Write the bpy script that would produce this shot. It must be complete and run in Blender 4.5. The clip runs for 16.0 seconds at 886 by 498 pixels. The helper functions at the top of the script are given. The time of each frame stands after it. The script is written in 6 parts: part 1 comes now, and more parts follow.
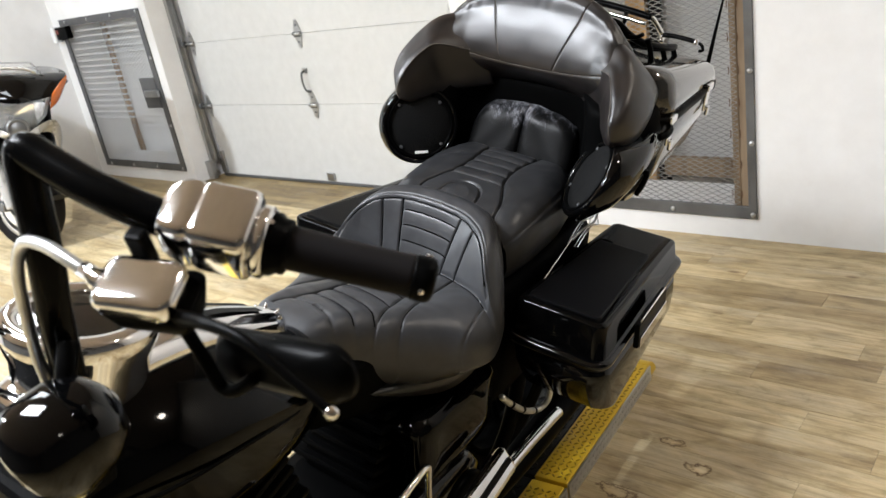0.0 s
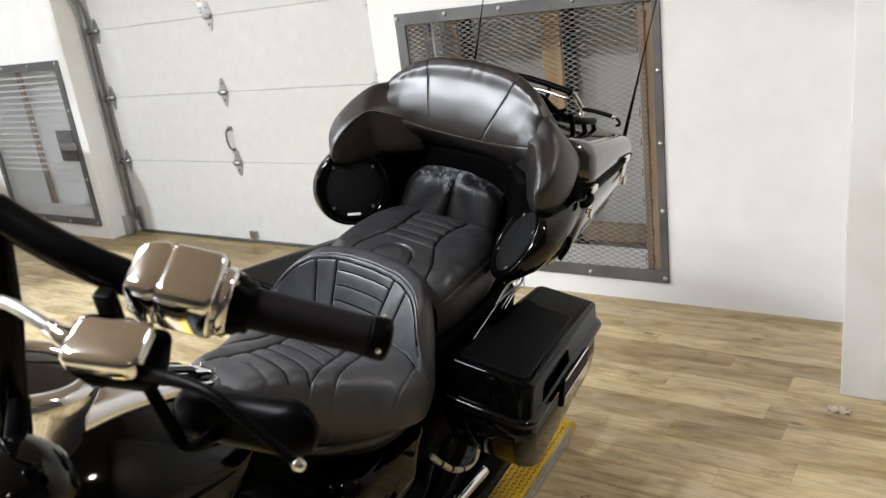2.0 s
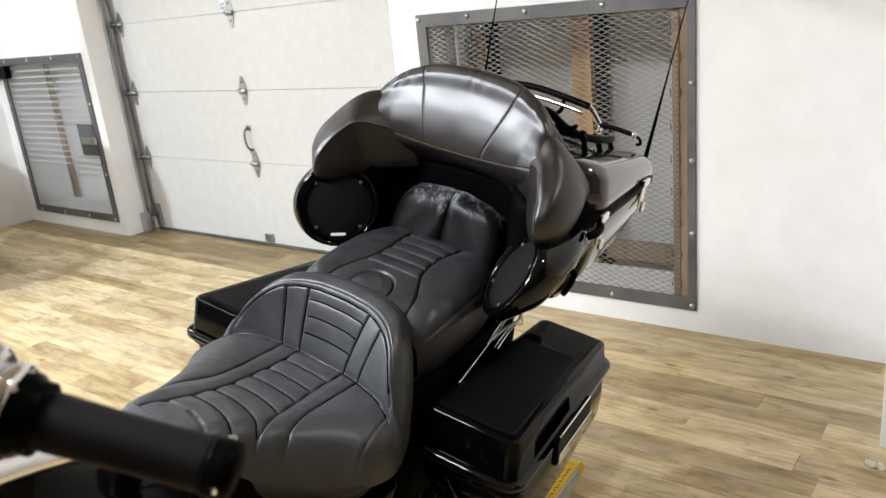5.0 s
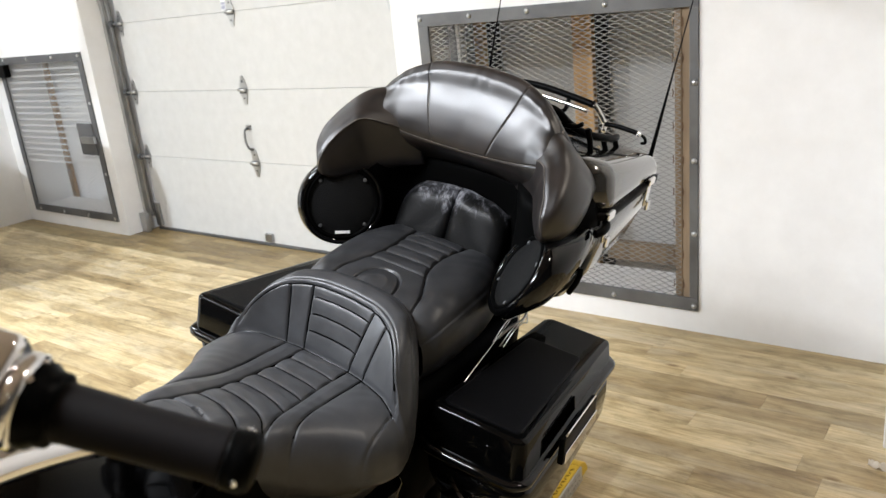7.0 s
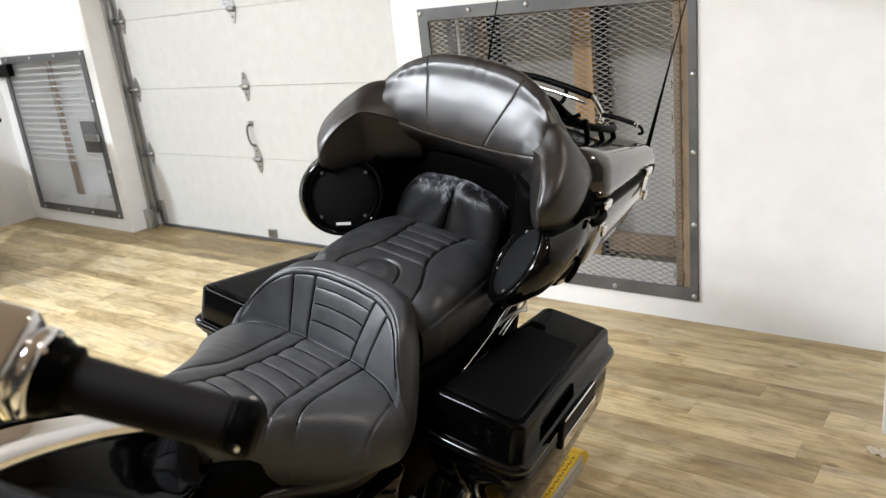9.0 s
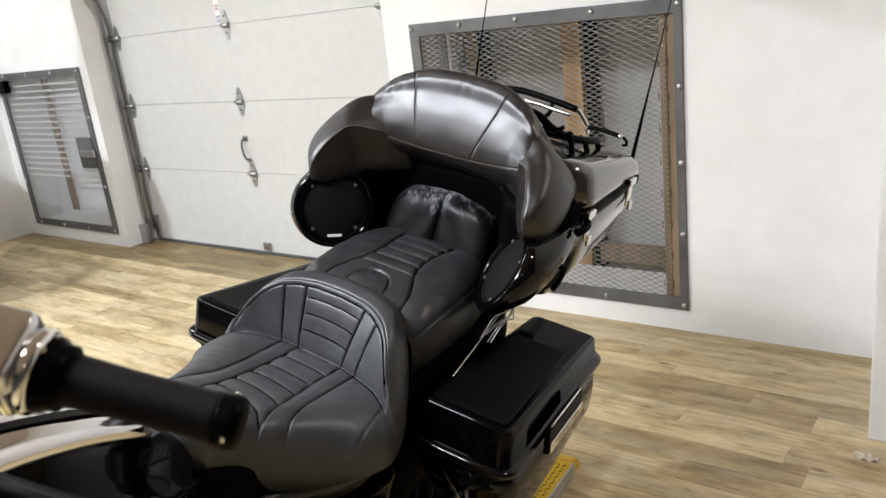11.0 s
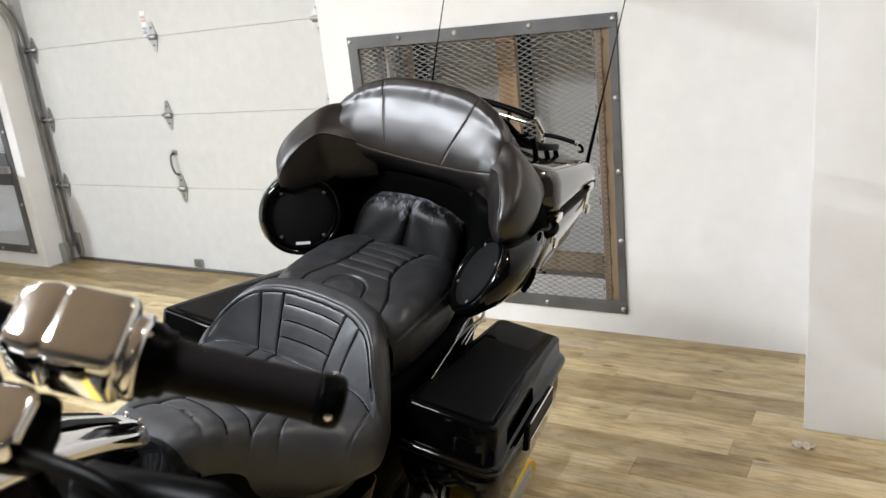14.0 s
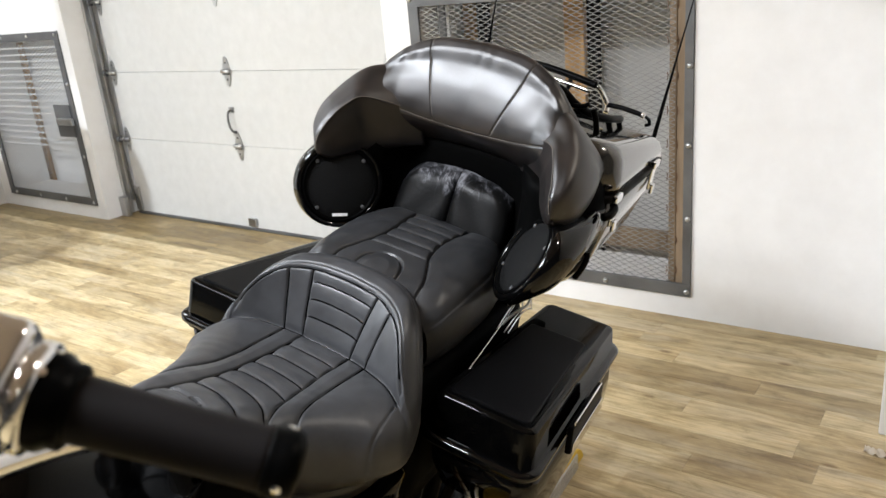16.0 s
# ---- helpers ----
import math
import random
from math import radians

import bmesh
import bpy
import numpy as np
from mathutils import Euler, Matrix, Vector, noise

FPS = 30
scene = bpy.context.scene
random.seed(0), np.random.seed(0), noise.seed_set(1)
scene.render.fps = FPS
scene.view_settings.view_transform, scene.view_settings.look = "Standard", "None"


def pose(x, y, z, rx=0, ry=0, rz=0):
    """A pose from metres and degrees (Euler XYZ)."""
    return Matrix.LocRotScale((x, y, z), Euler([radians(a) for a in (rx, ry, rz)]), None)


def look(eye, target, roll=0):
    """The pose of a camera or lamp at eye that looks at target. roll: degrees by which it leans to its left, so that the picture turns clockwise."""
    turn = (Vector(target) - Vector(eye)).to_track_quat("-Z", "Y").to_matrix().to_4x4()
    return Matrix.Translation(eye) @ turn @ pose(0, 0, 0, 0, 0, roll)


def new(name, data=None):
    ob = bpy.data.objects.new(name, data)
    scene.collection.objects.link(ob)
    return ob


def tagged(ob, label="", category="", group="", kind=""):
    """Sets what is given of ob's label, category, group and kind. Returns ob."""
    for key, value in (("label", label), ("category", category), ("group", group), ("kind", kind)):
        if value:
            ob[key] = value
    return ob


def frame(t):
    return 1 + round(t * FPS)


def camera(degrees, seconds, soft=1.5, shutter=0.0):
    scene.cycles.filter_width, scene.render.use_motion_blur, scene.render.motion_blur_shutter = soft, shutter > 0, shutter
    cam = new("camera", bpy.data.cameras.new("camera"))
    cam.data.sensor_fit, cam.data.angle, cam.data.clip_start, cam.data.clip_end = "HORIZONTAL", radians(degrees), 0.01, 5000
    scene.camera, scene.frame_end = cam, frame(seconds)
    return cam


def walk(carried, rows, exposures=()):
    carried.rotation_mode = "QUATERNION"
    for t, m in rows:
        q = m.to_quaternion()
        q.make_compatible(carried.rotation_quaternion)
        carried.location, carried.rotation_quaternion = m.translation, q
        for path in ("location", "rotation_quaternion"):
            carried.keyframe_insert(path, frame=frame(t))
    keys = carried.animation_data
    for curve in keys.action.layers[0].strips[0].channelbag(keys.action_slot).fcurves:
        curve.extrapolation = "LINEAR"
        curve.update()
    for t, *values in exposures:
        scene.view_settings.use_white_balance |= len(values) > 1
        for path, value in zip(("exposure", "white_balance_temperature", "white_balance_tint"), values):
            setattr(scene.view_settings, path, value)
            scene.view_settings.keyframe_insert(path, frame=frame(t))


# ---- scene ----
cam = camera(58.8, 16.0)
PATH = [
    (0, (0.581, 0.33, 1.411), (-0.677, 1.701, 0.676), -10.5),
    (0.5, (0.594, 0.332, 1.419), (-0.605, 1.789, 0.756), -9.8),
    (1, (0.604, 0.302, 1.422), (-0.568, 1.792, 0.783), -8.8),
    (1.5, (0.593, 0.269, 1.431), (-0.517, 1.819, 0.826), -8.2),
    (2, (0.586, 0.281, 1.434), (-0.52, 1.826, 0.81), -7.4),
    (2.5, (0.596, 0.411, 1.425), (-0.619, 1.875, 0.809), -8.0),
    (3, (0.6, 0.564, 1.421), (-0.735, 1.927, 0.822), -6.3),
    (3.5, (0.599, 0.609, 1.404), (-0.765, 1.929, 0.774), -7.1),
    (4, (0.556, 0.54, 1.412), (-0.736, 1.926, 0.77), -7.3),
    (4.5, (0.542, 0.505, 1.414), (-0.656, 1.981, 0.792), -6.3),
    (4.7, (0.552, 0.498, 1.419), (-0.628, 1.992, 0.807), -6.1),
    (7, (0.536, 0.491, 1.411), (-0.638, 1.991, 0.804), -5.8),
    (7.5, (0.538, 0.486, 1.411), (-0.64, 1.982, 0.799), -5.8),
    (8, (0.541, 0.483, 1.408), (-0.638, 1.977, 0.793), -5.9),
    (8.5, (0.548, 0.481, 1.407), (-0.622, 1.979, 0.783), -6.2),
    (9, (0.558, 0.474, 1.407), (-0.623, 1.966, 0.79), -6.4),
    (9.5, (0.571, 0.469, 1.411), (-0.612, 1.964, 0.806), -6.7),
    (12, (0.597, 0.434, 1.411), (-0.566, 1.958, 0.842), -7.0),
    (12.5, (0.58, 0.417, 1.41), (-0.55, 1.968, 0.844), -7.0),
    (13, (0.549, 0.391, 1.406), (-0.529, 1.974, 0.832), -7.2),
    (13.5, (0.525, 0.365, 1.406), (-0.491, 1.991, 0.837), -6.8),
    (14, (0.514, 0.367, 1.408), (-0.492, 1.998, 0.837), -6.1),
    (14.5, (0.502, 0.414, 1.407), (-0.573, 2.0, 0.831), -6.1),
    (15, (0.495, 0.467, 1.407), (-0.624, 2.012, 0.807), -5.5),
    (15.5, (0.477, 0.492, 1.399), (-0.662, 2.009, 0.766), -5.1),
    (16, (0.47, 0.502, 1.394), (-0.658, 2.022, 0.749), -5.2),
]
walk(cam, [(t, look(eye, target, roll)) for t, eye, target, roll in PATH], exposures=[(0.0, -0.04), (1.5, -0.16), (3.5, -0.08), (4.5, -0.02), (7.0, 0.03), (9.5, -0.03), (12.0, -0.15), (13.5, -0.13), (14.5, -0.1), (16.0, 0.02)])

# the grip comes close to the lens and falls a little out of focus
cam.data.dof.use_dof = True
cam.data.dof.focus_distance = 1.7
cam.data.dof.aperture_fstop = 9.0

# ---- light ----
world = bpy.data.worlds.new("world")
scene.world = world
world.use_nodes = True
world.node_tree.nodes["Background"].inputs[0].default_value = (0.9, 0.95, 1.0, 1)
world.node_tree.nodes["Background"].inputs[1].default_value = 0.2
CEILING = 2.9
# ceiling lamps: place and watts
LAMPS = [(-4.5, -0.7, 335), (-5.6, 2.5, 18), (1.5, 2.2, 22), (2.6, -0.8, 3)]
# linear fittings: place and watts
TUBES = [(-1.7, 0.6, 28), (-2.9, 1.9, 22), (-0.95, 0.0, 172)]


# ---- materials ----
def material(name, color, rough=0.5, metal=0.0, spec=0.5, coat=0.0):
    m = bpy.data.materials.new(name)
    m.use_nodes = True
    b = m.node_tree.nodes["Principled BSDF"]
    b.inputs["Base Color"].default_value = (*color, 1)
    b.inputs["Roughness"].default_value = rough
    b.inputs["Metallic"].default_value = metal
    b.inputs["Specular IOR Level"].default_value = spec
    b.inputs["Coat Weight"].default_value = coat
    b.inputs["Coat Roughness"].default_value = 0.03
    return m


def node(m, kind, **values):
    n = m.node_tree.nodes.new(kind)
    for k, v in values.items():
        if k in n.inputs:
            n.inputs[k].default_value = v
    return n


def link(m, a, b):
    m.node_tree.links.new(a, b)


def coords(m, scale=(1, 1, 1)):
    tc = node(m, "ShaderNodeTexCoord")
    mp = node(m, "ShaderNodeMapping")
    mp.inputs["Scale"].default_value = scale
    link(m, tc.outputs["Object"], mp.inputs["Vector"])
    return mp.outputs["Vector"]


def ramp(m, fac, stops):
    r = node(m, "ShaderNodeValToRGB")
    els = r.color_ramp.elements
    while len(els) < len(stops):
        els.new(0.5)
    for e, (p, c) in zip(els, stops):
        e.position, e.color = p, (*c, 1)
    link(m, fac, r.inputs["Fac"])
    return r.outputs["Color"]


def grain(m, scale=60, detail=4, bump=0.1, distance=0.002, stretch=(1, 1, 1), rough=None, tone=None):
    """Fine relief, uneven gloss and uneven tone for a material."""
    b = m.node_tree.nodes["Principled BSDF"]
    n = node(m, "ShaderNodeTexNoise", Scale=scale, Detail=detail, Roughness=0.6)
    link(m, coords(m, stretch), n.inputs["Vector"])
    if bump:
        bp = node(m, "ShaderNodeBump", Strength=bump, Distance=distance)
        link(m, n.outputs["Fac"], bp.inputs["Height"])
        link(m, bp.outputs["Normal"], b.inputs["Normal"])
    big = node(m, "ShaderNodeTexNoise", Scale=scale / 14, Detail=5, Roughness=0.6)
    link(m, coords(m, stretch), big.inputs["Vector"])
    if rough:
        mr = node(m, "ShaderNodeMapRange", **{"From Min": 0.3, "From Max": 0.7, "To Min": rough[0], "To Max": rough[1]})
        link(m, big.outputs["Fac"], mr.inputs["Value"])
        link(m, mr.outputs["Result"], b.inputs["Roughness"])
    if tone:
        link(m, ramp(m, big.outputs["Fac"], [(0.3, tone[0]), (0.7, tone[1])]), b.inputs["Base Color"])
    return m


WALL = grain(material("wall_paint", (0.75, 0.738, 0.724), 0.6), 120, 3, 0.08, 0.001, tone=((0.72, 0.706, 0.69), (0.77, 0.758, 0.746)))
DARKWALL = grain(material("dark_wall_paint", (0.07, 0.068, 0.065), 0.7), 100, 4, 0.1, 0.002, tone=((0.055, 0.053, 0.05), (0.085, 0.082, 0.08)))
CEIL = grain(material("ceiling_paint", (0.48, 0.41, 0.37), 0.8), 80, 3, 0.1, 0.002, tone=((0.4, 0.34, 0.305), (0.45, 0.385, 0.35)))
TRIM = material("lamp_trim", (0.75, 0.75, 0.74), 0.5)
DOORPAINT = grain(material("door_enamel", (0.78, 0.775, 0.75), 0.42), 200, 3, 0.05, 0.0006, tone=((0.52, 0.518, 0.503), (0.57, 0.568, 0.553)))
GALV = grain(material("galvanised_steel", (0.45, 0.45, 0.45), 0.42, 1.0), 90, 4, 0.05, 0.0005, rough=(0.3, 0.5), tone=((0.36, 0.36, 0.36), (0.55, 0.55, 0.54)))
STEEL = grain(material("dark_steel", (0.12, 0.12, 0.12), 0.5, 0.6), 60, 5, 0.08, 0.0006, rough=(0.4, 0.6), tone=((0.085, 0.085, 0.088), (0.16, 0.16, 0.16)))
MESHM = grain(material("expanded_metal", (0.2, 0.2, 0.2), 0.45, 0.8), 50, 3, 0.0, tone=((0.2, 0.2, 0.2), (0.36, 0.35, 0.34)))
STUD = grain(material("stud_wood", (0.42, 0.25, 0.1), 0.7), 40, 6, 0.2, 0.001, (6, 6, 0.5), tone=((0.3, 0.165, 0.06), (0.52, 0.31, 0.13)))
MESHL = grain(material("galvanised_mesh", (0.5, 0.5, 0.5), 0.5, 0.5), 50, 3, 0.0, tone=((0.34, 0.34, 0.34), (0.48, 0.48, 0.47)))
WEATHERED = grain(material("weathered_wood", (0.2, 0.15, 0.1), 0.75), 40, 6, 0.2, 0.001, (6, 6, 0.5), tone=((0.13, 0.088, 0.052), (0.3, 0.215, 0.135)))
PANEL = grain(material("recess_panel", (0.8, 0.8, 0.8), 0.6), 30, 4, 0.1, 0.002, (1, 1, 0.3), tone=((0.74, 0.74, 0.74), (0.84, 0.83, 0.82)))
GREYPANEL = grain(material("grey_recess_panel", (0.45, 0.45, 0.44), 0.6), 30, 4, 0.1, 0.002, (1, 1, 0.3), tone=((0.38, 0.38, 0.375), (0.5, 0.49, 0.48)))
RUBBER = grain(material("black_rubber", (0.005, 0.004, 0.004), 0.6, 0, 0.1), 150, 3, 0.1, 0.0005, rough=(0.5, 0.7))
PAINT = grain(material("black_gloss_paint", (0.001, 0.001, 0.0011), 0.05, 0.0, 0.3), 30, 3, 0.0, rough=(0.03, 0.08))
TANKPAINT = grain(material("black_tank_paint", (0.0008, 0.0008, 0.0008), 0.06, 0.0, 0.12), 30, 3, 0.0, rough=(0.04, 0.09))
CASEPAINT = grain(material("case_gloss_paint", (0.02, 0.02, 0.02), 0.14, 0.0, 0.6, 1.0), 30, 3, 0.0, rough=(0.1, 0.2), tone=((0.016, 0.0155, 0.015), (0.03, 0.029, 0.027)))
BARPAINT = grain(material("black_bar_paint", (0.002, 0.002, 0.002), 0.2, 0, 0.05), 60, 3, 0.0, rough=(0.16, 0.26))
SATIN = grain(material("black_satin", (0.0014, 0.0014, 0.0014), 0.3, 0, 0.03), 120, 3, 0.03, 0.0003, rough=(0.28, 0.42))
PLASTIC = grain(material("black_plastic", (0.0015, 0.0015, 0.0015), 0.5, 0, 0.012), 200, 3, 0.08, 0.0004, rough=(0.42, 0.6))
CHROME = grain(material("chrome", (0.78, 0.78, 0.79), 0.06, 1.0), 40, 3, 0.0, rough=(0.04, 0.1))
LEATHER = grain(material("seat_leather", (0.008, 0.008, 0.009), 0.4, 0.0, 0.32), 420, 5, 0.12, 0.0008, rough=(0.34, 0.42), tone=((0.015, 0.0152, 0.016), (0.023, 0.0234, 0.025)))
# seat leather for the driver's seat, base lightened and blued for its sheen
LITLEATHER = grain(material("lit_seat_leather", (0.015, 0.015, 0.017), 0.4, 0.0, 0.4), 420, 5, 0.12, 0.0008, rough=(0.36, 0.44), tone=((0.024, 0.0244, 0.026), (0.036, 0.0366, 0.039)))
GLOSSLEATHER = grain(material("aged_leather", (0.004, 0.0035, 0.0035), 0.4, 0.0, 0.62), 260, 5, 0.12, 0.0008, rough=(0.34, 0.44), tone=((0.002, 0.002, 0.0022), (0.012, 0.0076, 0.006)))
PADLEATHER = grain(material("worn_pad_leather", (0.003, 0.003, 0.003), 0.4, 0.0, 0.14), 160, 6, 0.25, 0.002, rough=(0.3, 0.55))
_b = PADLEATHER.node_tree.nodes["Principled BSDF"]
_n = node(PADLEATHER, "ShaderNodeTexNoise", Scale=26.0, Detail=8, Roughness=0.75, Distortion=1.5)
link(PADLEATHER, coords(PADLEATHER, (1, 1, 0.45)), _n.inputs["Vector"])
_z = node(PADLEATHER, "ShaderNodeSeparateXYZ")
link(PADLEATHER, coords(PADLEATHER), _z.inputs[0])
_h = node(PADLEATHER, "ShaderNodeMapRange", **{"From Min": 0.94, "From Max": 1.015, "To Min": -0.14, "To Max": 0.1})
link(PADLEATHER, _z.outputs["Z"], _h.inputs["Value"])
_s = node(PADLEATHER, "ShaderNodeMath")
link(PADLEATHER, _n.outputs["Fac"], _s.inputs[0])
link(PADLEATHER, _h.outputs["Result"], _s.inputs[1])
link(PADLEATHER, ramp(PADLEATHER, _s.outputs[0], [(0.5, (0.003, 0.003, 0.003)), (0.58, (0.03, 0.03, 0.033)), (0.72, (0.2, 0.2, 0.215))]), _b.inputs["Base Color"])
# near-black that stands in for the shade inside the seat's grooves
GROOVESHADE = material("groove_shade", (0.0015, 0.0015, 0.0015), 0.9, 0, 0.02)
THREAD = material("seam_thread", (0.10, 0.085, 0.07), 0.7)
RUST = grain(material("rusty_steel", (0.13, 0.07, 0.035), 0.7, 0.3), 60, 4, 0.2, 0.0005)
RED = material("red_plastic", (0.2, 0.04, 0.03), 0.4)
YELLOW = grain(material("yellow_safety_paint", (0.62, 0.4, 0.015), 0.45), 40, 6, 0.1, 0.0006, rough=(0.35, 0.6), tone=((0.58, 0.37, 0.012), (0.78, 0.52, 0.02)))
WORNTREAD = grain(material("worn_yellow_tread", (0.2, 0.125, 0.012), 0.5), 90, 5, 0.1, 0.0005, tone=((0.2, 0.125, 0.012), (0.5, 0.32, 0.015)))
DIAMOND = grain(material("black_tread_plate", (0.008, 0.008, 0.008), 0.5, 0.0, 0.2), 60, 5, 0.05, 0.0005, rough=(0.35, 0.6))
ALUMINIUM = grain(material("bare_aluminium", (0.55, 0.55, 0.54), 0.35, 1.0), 70, 4, 0.05, 0.0005, rough=(0.25, 0.45))
BRAID = grain(material("braided_steel", (0.5, 0.5, 0.5), 0.3, 0.9), 300, 2, 0.3, 0.001, tone=((0.4, 0.4, 0.4), (0.65, 0.65, 0.64)))
CHROMEGLASS = material("clear_glass", (1, 1, 1), 0.02)
CHROMEGLASS.node_tree.nodes["Principled BSDF"].inputs["Transmission Weight"].default_value = 1.0
INLAY = material("carbon_inlay", (0.002, 0.002, 0.0023), 0.45, 0, 0.07)
_w = node(INLAY, "ShaderNodeTexChecker", Scale=260.0)
link(INLAY, coords(INLAY), _w.inputs["Vector"])
_wb = node(INLAY, "ShaderNodeBump", Strength=0.25, Distance=0.001)
link(INLAY, _w.outputs["Fac"], _wb.inputs["Height"])
link(INLAY, _wb.outputs["Normal"], INLAY.node_tree.nodes["Principled BSDF"].inputs["Normal"])
SMOKE = material("smoked_lens", (0.012, 0.005, 0.003), 0.06, 0, 0.4)
WHITEPRINT = material("white_print", (0.75, 0.75, 0.75), 0.6)


SUBFLOOR = material("dark_joint", (0.3, 0.23, 0.13), 0.8)


def lamp_glow(name, color, strength):
    m = material(name, color)
    b = m.node_tree.nodes["Principled BSDF"]
    b.inputs["Emission Color"].default_value = (*color, 1)
    b.inputs["Emission Strength"].default_value = strength
    return m


GLOW = lamp_glow("lamp_lens", (1.0, 0.96, 0.9), 6.0)


def plank_material():
    m = material("vinyl_plank", (0.4, 0.3, 0.17), 0.4, 0.0, 0.5)
    b = m.node_tree.nodes["Principled BSDF"]
    tc = node(m, "ShaderNodeNewGeometry")
    info = node(m, "ShaderNodeObjectInfo")
    add = node(m, "ShaderNodeVectorMath")
    scale = node(m, "ShaderNodeVectorMath")
    scale.operation = "SCALE"
    comb = node(m, "ShaderNodeCombineXYZ")
    isl = node(m, "ShaderNodeMath")
    isl.operation = "ADD"
    link(m, info.outputs["Random"], isl.inputs[0])
    link(m, tc.outputs["Random Per Island"], isl.inputs[1])
    for i in range(3):
        link(m, isl.outputs[0], comb.inputs[i])
    link(m, comb.outputs[0], scale.inputs[0])
    scale.inputs["Scale"].default_value = 37.0
    link(m, tc.outputs["Position"], add.inputs[0])
    link(m, scale.outputs[0], add.inputs[1])
    mp = node(m, "ShaderNodeMapping")
    mp.inputs["Scale"].default_value = (1.0, 5.5, 1.0)
    link(m, add.outputs[0], mp.inputs["Vector"])
    n1 = node(m, "ShaderNodeTexNoise", Scale=2.2, Detail=8, Roughness=0.65, Distortion=0.6)
    link(m, mp.outputs[0], n1.inputs["Vector"])
    mp2 = node(m, "ShaderNodeMapping")
    mp2.inputs["Scale"].default_value = (2.0, 60.0, 1.0)
    link(m, add.outputs[0], mp2.inputs["Vector"])
    n2 = node(m, "ShaderNodeTexNoise", Scale=2.0, Detail=4, Roughness=0.6)
    link(m, mp2.outputs[0], n2.inputs["Vector"])
    c1 = ramp(m, n1.outputs["Fac"], [(0.27, (0.23, 0.16, 0.075)), (0.4, (0.43, 0.325, 0.17)), (0.53, (0.61, 0.495, 0.295)), (0.7, (0.65, 0.555, 0.375))])
    c2 = ramp(m, n2.outputs["Fac"], [(0.34, (0.6, 0.56, 0.5)), (0.56, (1, 1, 1))])
    mix = node(m, "ShaderNodeMix")
    mix.data_type, mix.blend_type = "RGBA", "MULTIPLY"
    mix.inputs[0].default_value = 0.6
    link(m, c1, mix.inputs[6])
    link(m, c2, mix.inputs[7])
    frac = node(m, "ShaderNodeMath")
    frac.operation = "FRACT"
    link(m, isl.outputs[0], frac.inputs[0])
    tone = ramp(m, frac.outputs[0], [(0.0, (0.68, 0.64, 0.57)), (0.25, (0.86, 0.83, 0.77)), (0.6, (1.0, 1.0, 1.0)), (1.0, (1.06, 1.05, 1.02))])
    mix2 = node(m, "ShaderNodeMix")
    mix2.data_type, mix2.blend_type = "RGBA", "MULTIPLY"
    mix2.inputs[0].default_value = 1.0
    link(m, mix.outputs[2], mix2.inputs[6])
    link(m, tone, mix2.inputs[7])
    # limed grey patches
    n3 = node(m, "ShaderNodeTexNoise", Scale=1.6, Detail=6, Roughness=0.7, Distortion=0.8)
    mp3 = node(m, "ShaderNodeMapping")
    mp3.inputs["Scale"].default_value = (1.0, 3.0, 1.0)
    link(m, add.outputs[0], mp3.inputs["Vector"])
    link(m, mp3.outputs[0], n3.inputs["Vector"])
    fac = node(m, "ShaderNodeMapRange", **{"From Min": 0.5, "From Max": 0.72, "To Min": 0.0, "To Max": 0.5})
    link(m, n3.outputs["Fac"], fac.inputs["Value"])
    mix3 = node(m, "ShaderNodeMix")
    mix3.data_type = "RGBA"
    link(m, fac.outputs["Result"], mix3.inputs[0])
    link(m, mix2.outputs[2], mix3.inputs[6])
    mix3.inputs[7].default_value = (0.53, 0.475, 0.375, 1)
    last = mix3.outputs[2]
    # three large knots with dark rims, and scattered small ones
    for cx, cy, rx, ry in ((-0.248, 2.021, 0.045, 0.02), (-0.144, 1.945, 0.05, 0.026), (-0.294, 1.77, 0.065, 0.028)):
        off = node(m, "ShaderNodeVectorMath")
        off.operation = "SUBTRACT"
        off.inputs[1].default_value = (cx, cy, 0)
        link(m, tc.outputs["Position"], off.inputs[0])
        sc = node(m, "ShaderNodeVectorMath")
        sc.operation = "MULTIPLY"
        sc.inputs[1].default_value = (1 / rx, 1 / ry, 0)
        link(m, off.outputs[0], sc.inputs[0])
        ln = node(m, "ShaderNodeVectorMath")
        ln.operation = "LENGTH"
        link(m, sc.outputs[0], ln.inputs[0])
        wob = node(m, "ShaderNodeMath")
        wob.operation = "ADD"
        link(m, ln.outputs["Value"], wob.inputs[0])
        rag = node(m, "ShaderNodeTexNoise", Scale=34.0, Detail=5, Roughness=0.65)
        link(m, tc.outputs["Position"], rag.inputs["Vector"])
        wn = node(m, "ShaderNodeMath")
        wn.operation = "MULTIPLY"
        wn.inputs[1].default_value = 2.2
        link(m, rag.outputs["Fac"], wn.inputs[0])
        link(m, wn.outputs[0], wob.inputs[1])
        sh = ramp(m, wob.outputs[0], [(0.0, (1.25, 1.25, 1.25)), (0.7, (1.18, 1.17, 1.15)), (0.83, (0.8, 0.74, 0.66)), (0.88, (0.22, 0.16, 0.11)), (0.94, (0.62, 0.54, 0.45)), (1.0, (1, 1, 1))])
        dv = sh.node
        sq = node(m, "ShaderNodeMath")
        sq.operation = "MULTIPLY"
        sq.inputs[1].default_value = 0.5
        link(m, wob.outputs[0], sq.inputs[0])
        link(m, sq.outputs[0], dv.inputs["Fac"])
        mk = node(m, "ShaderNodeMix")
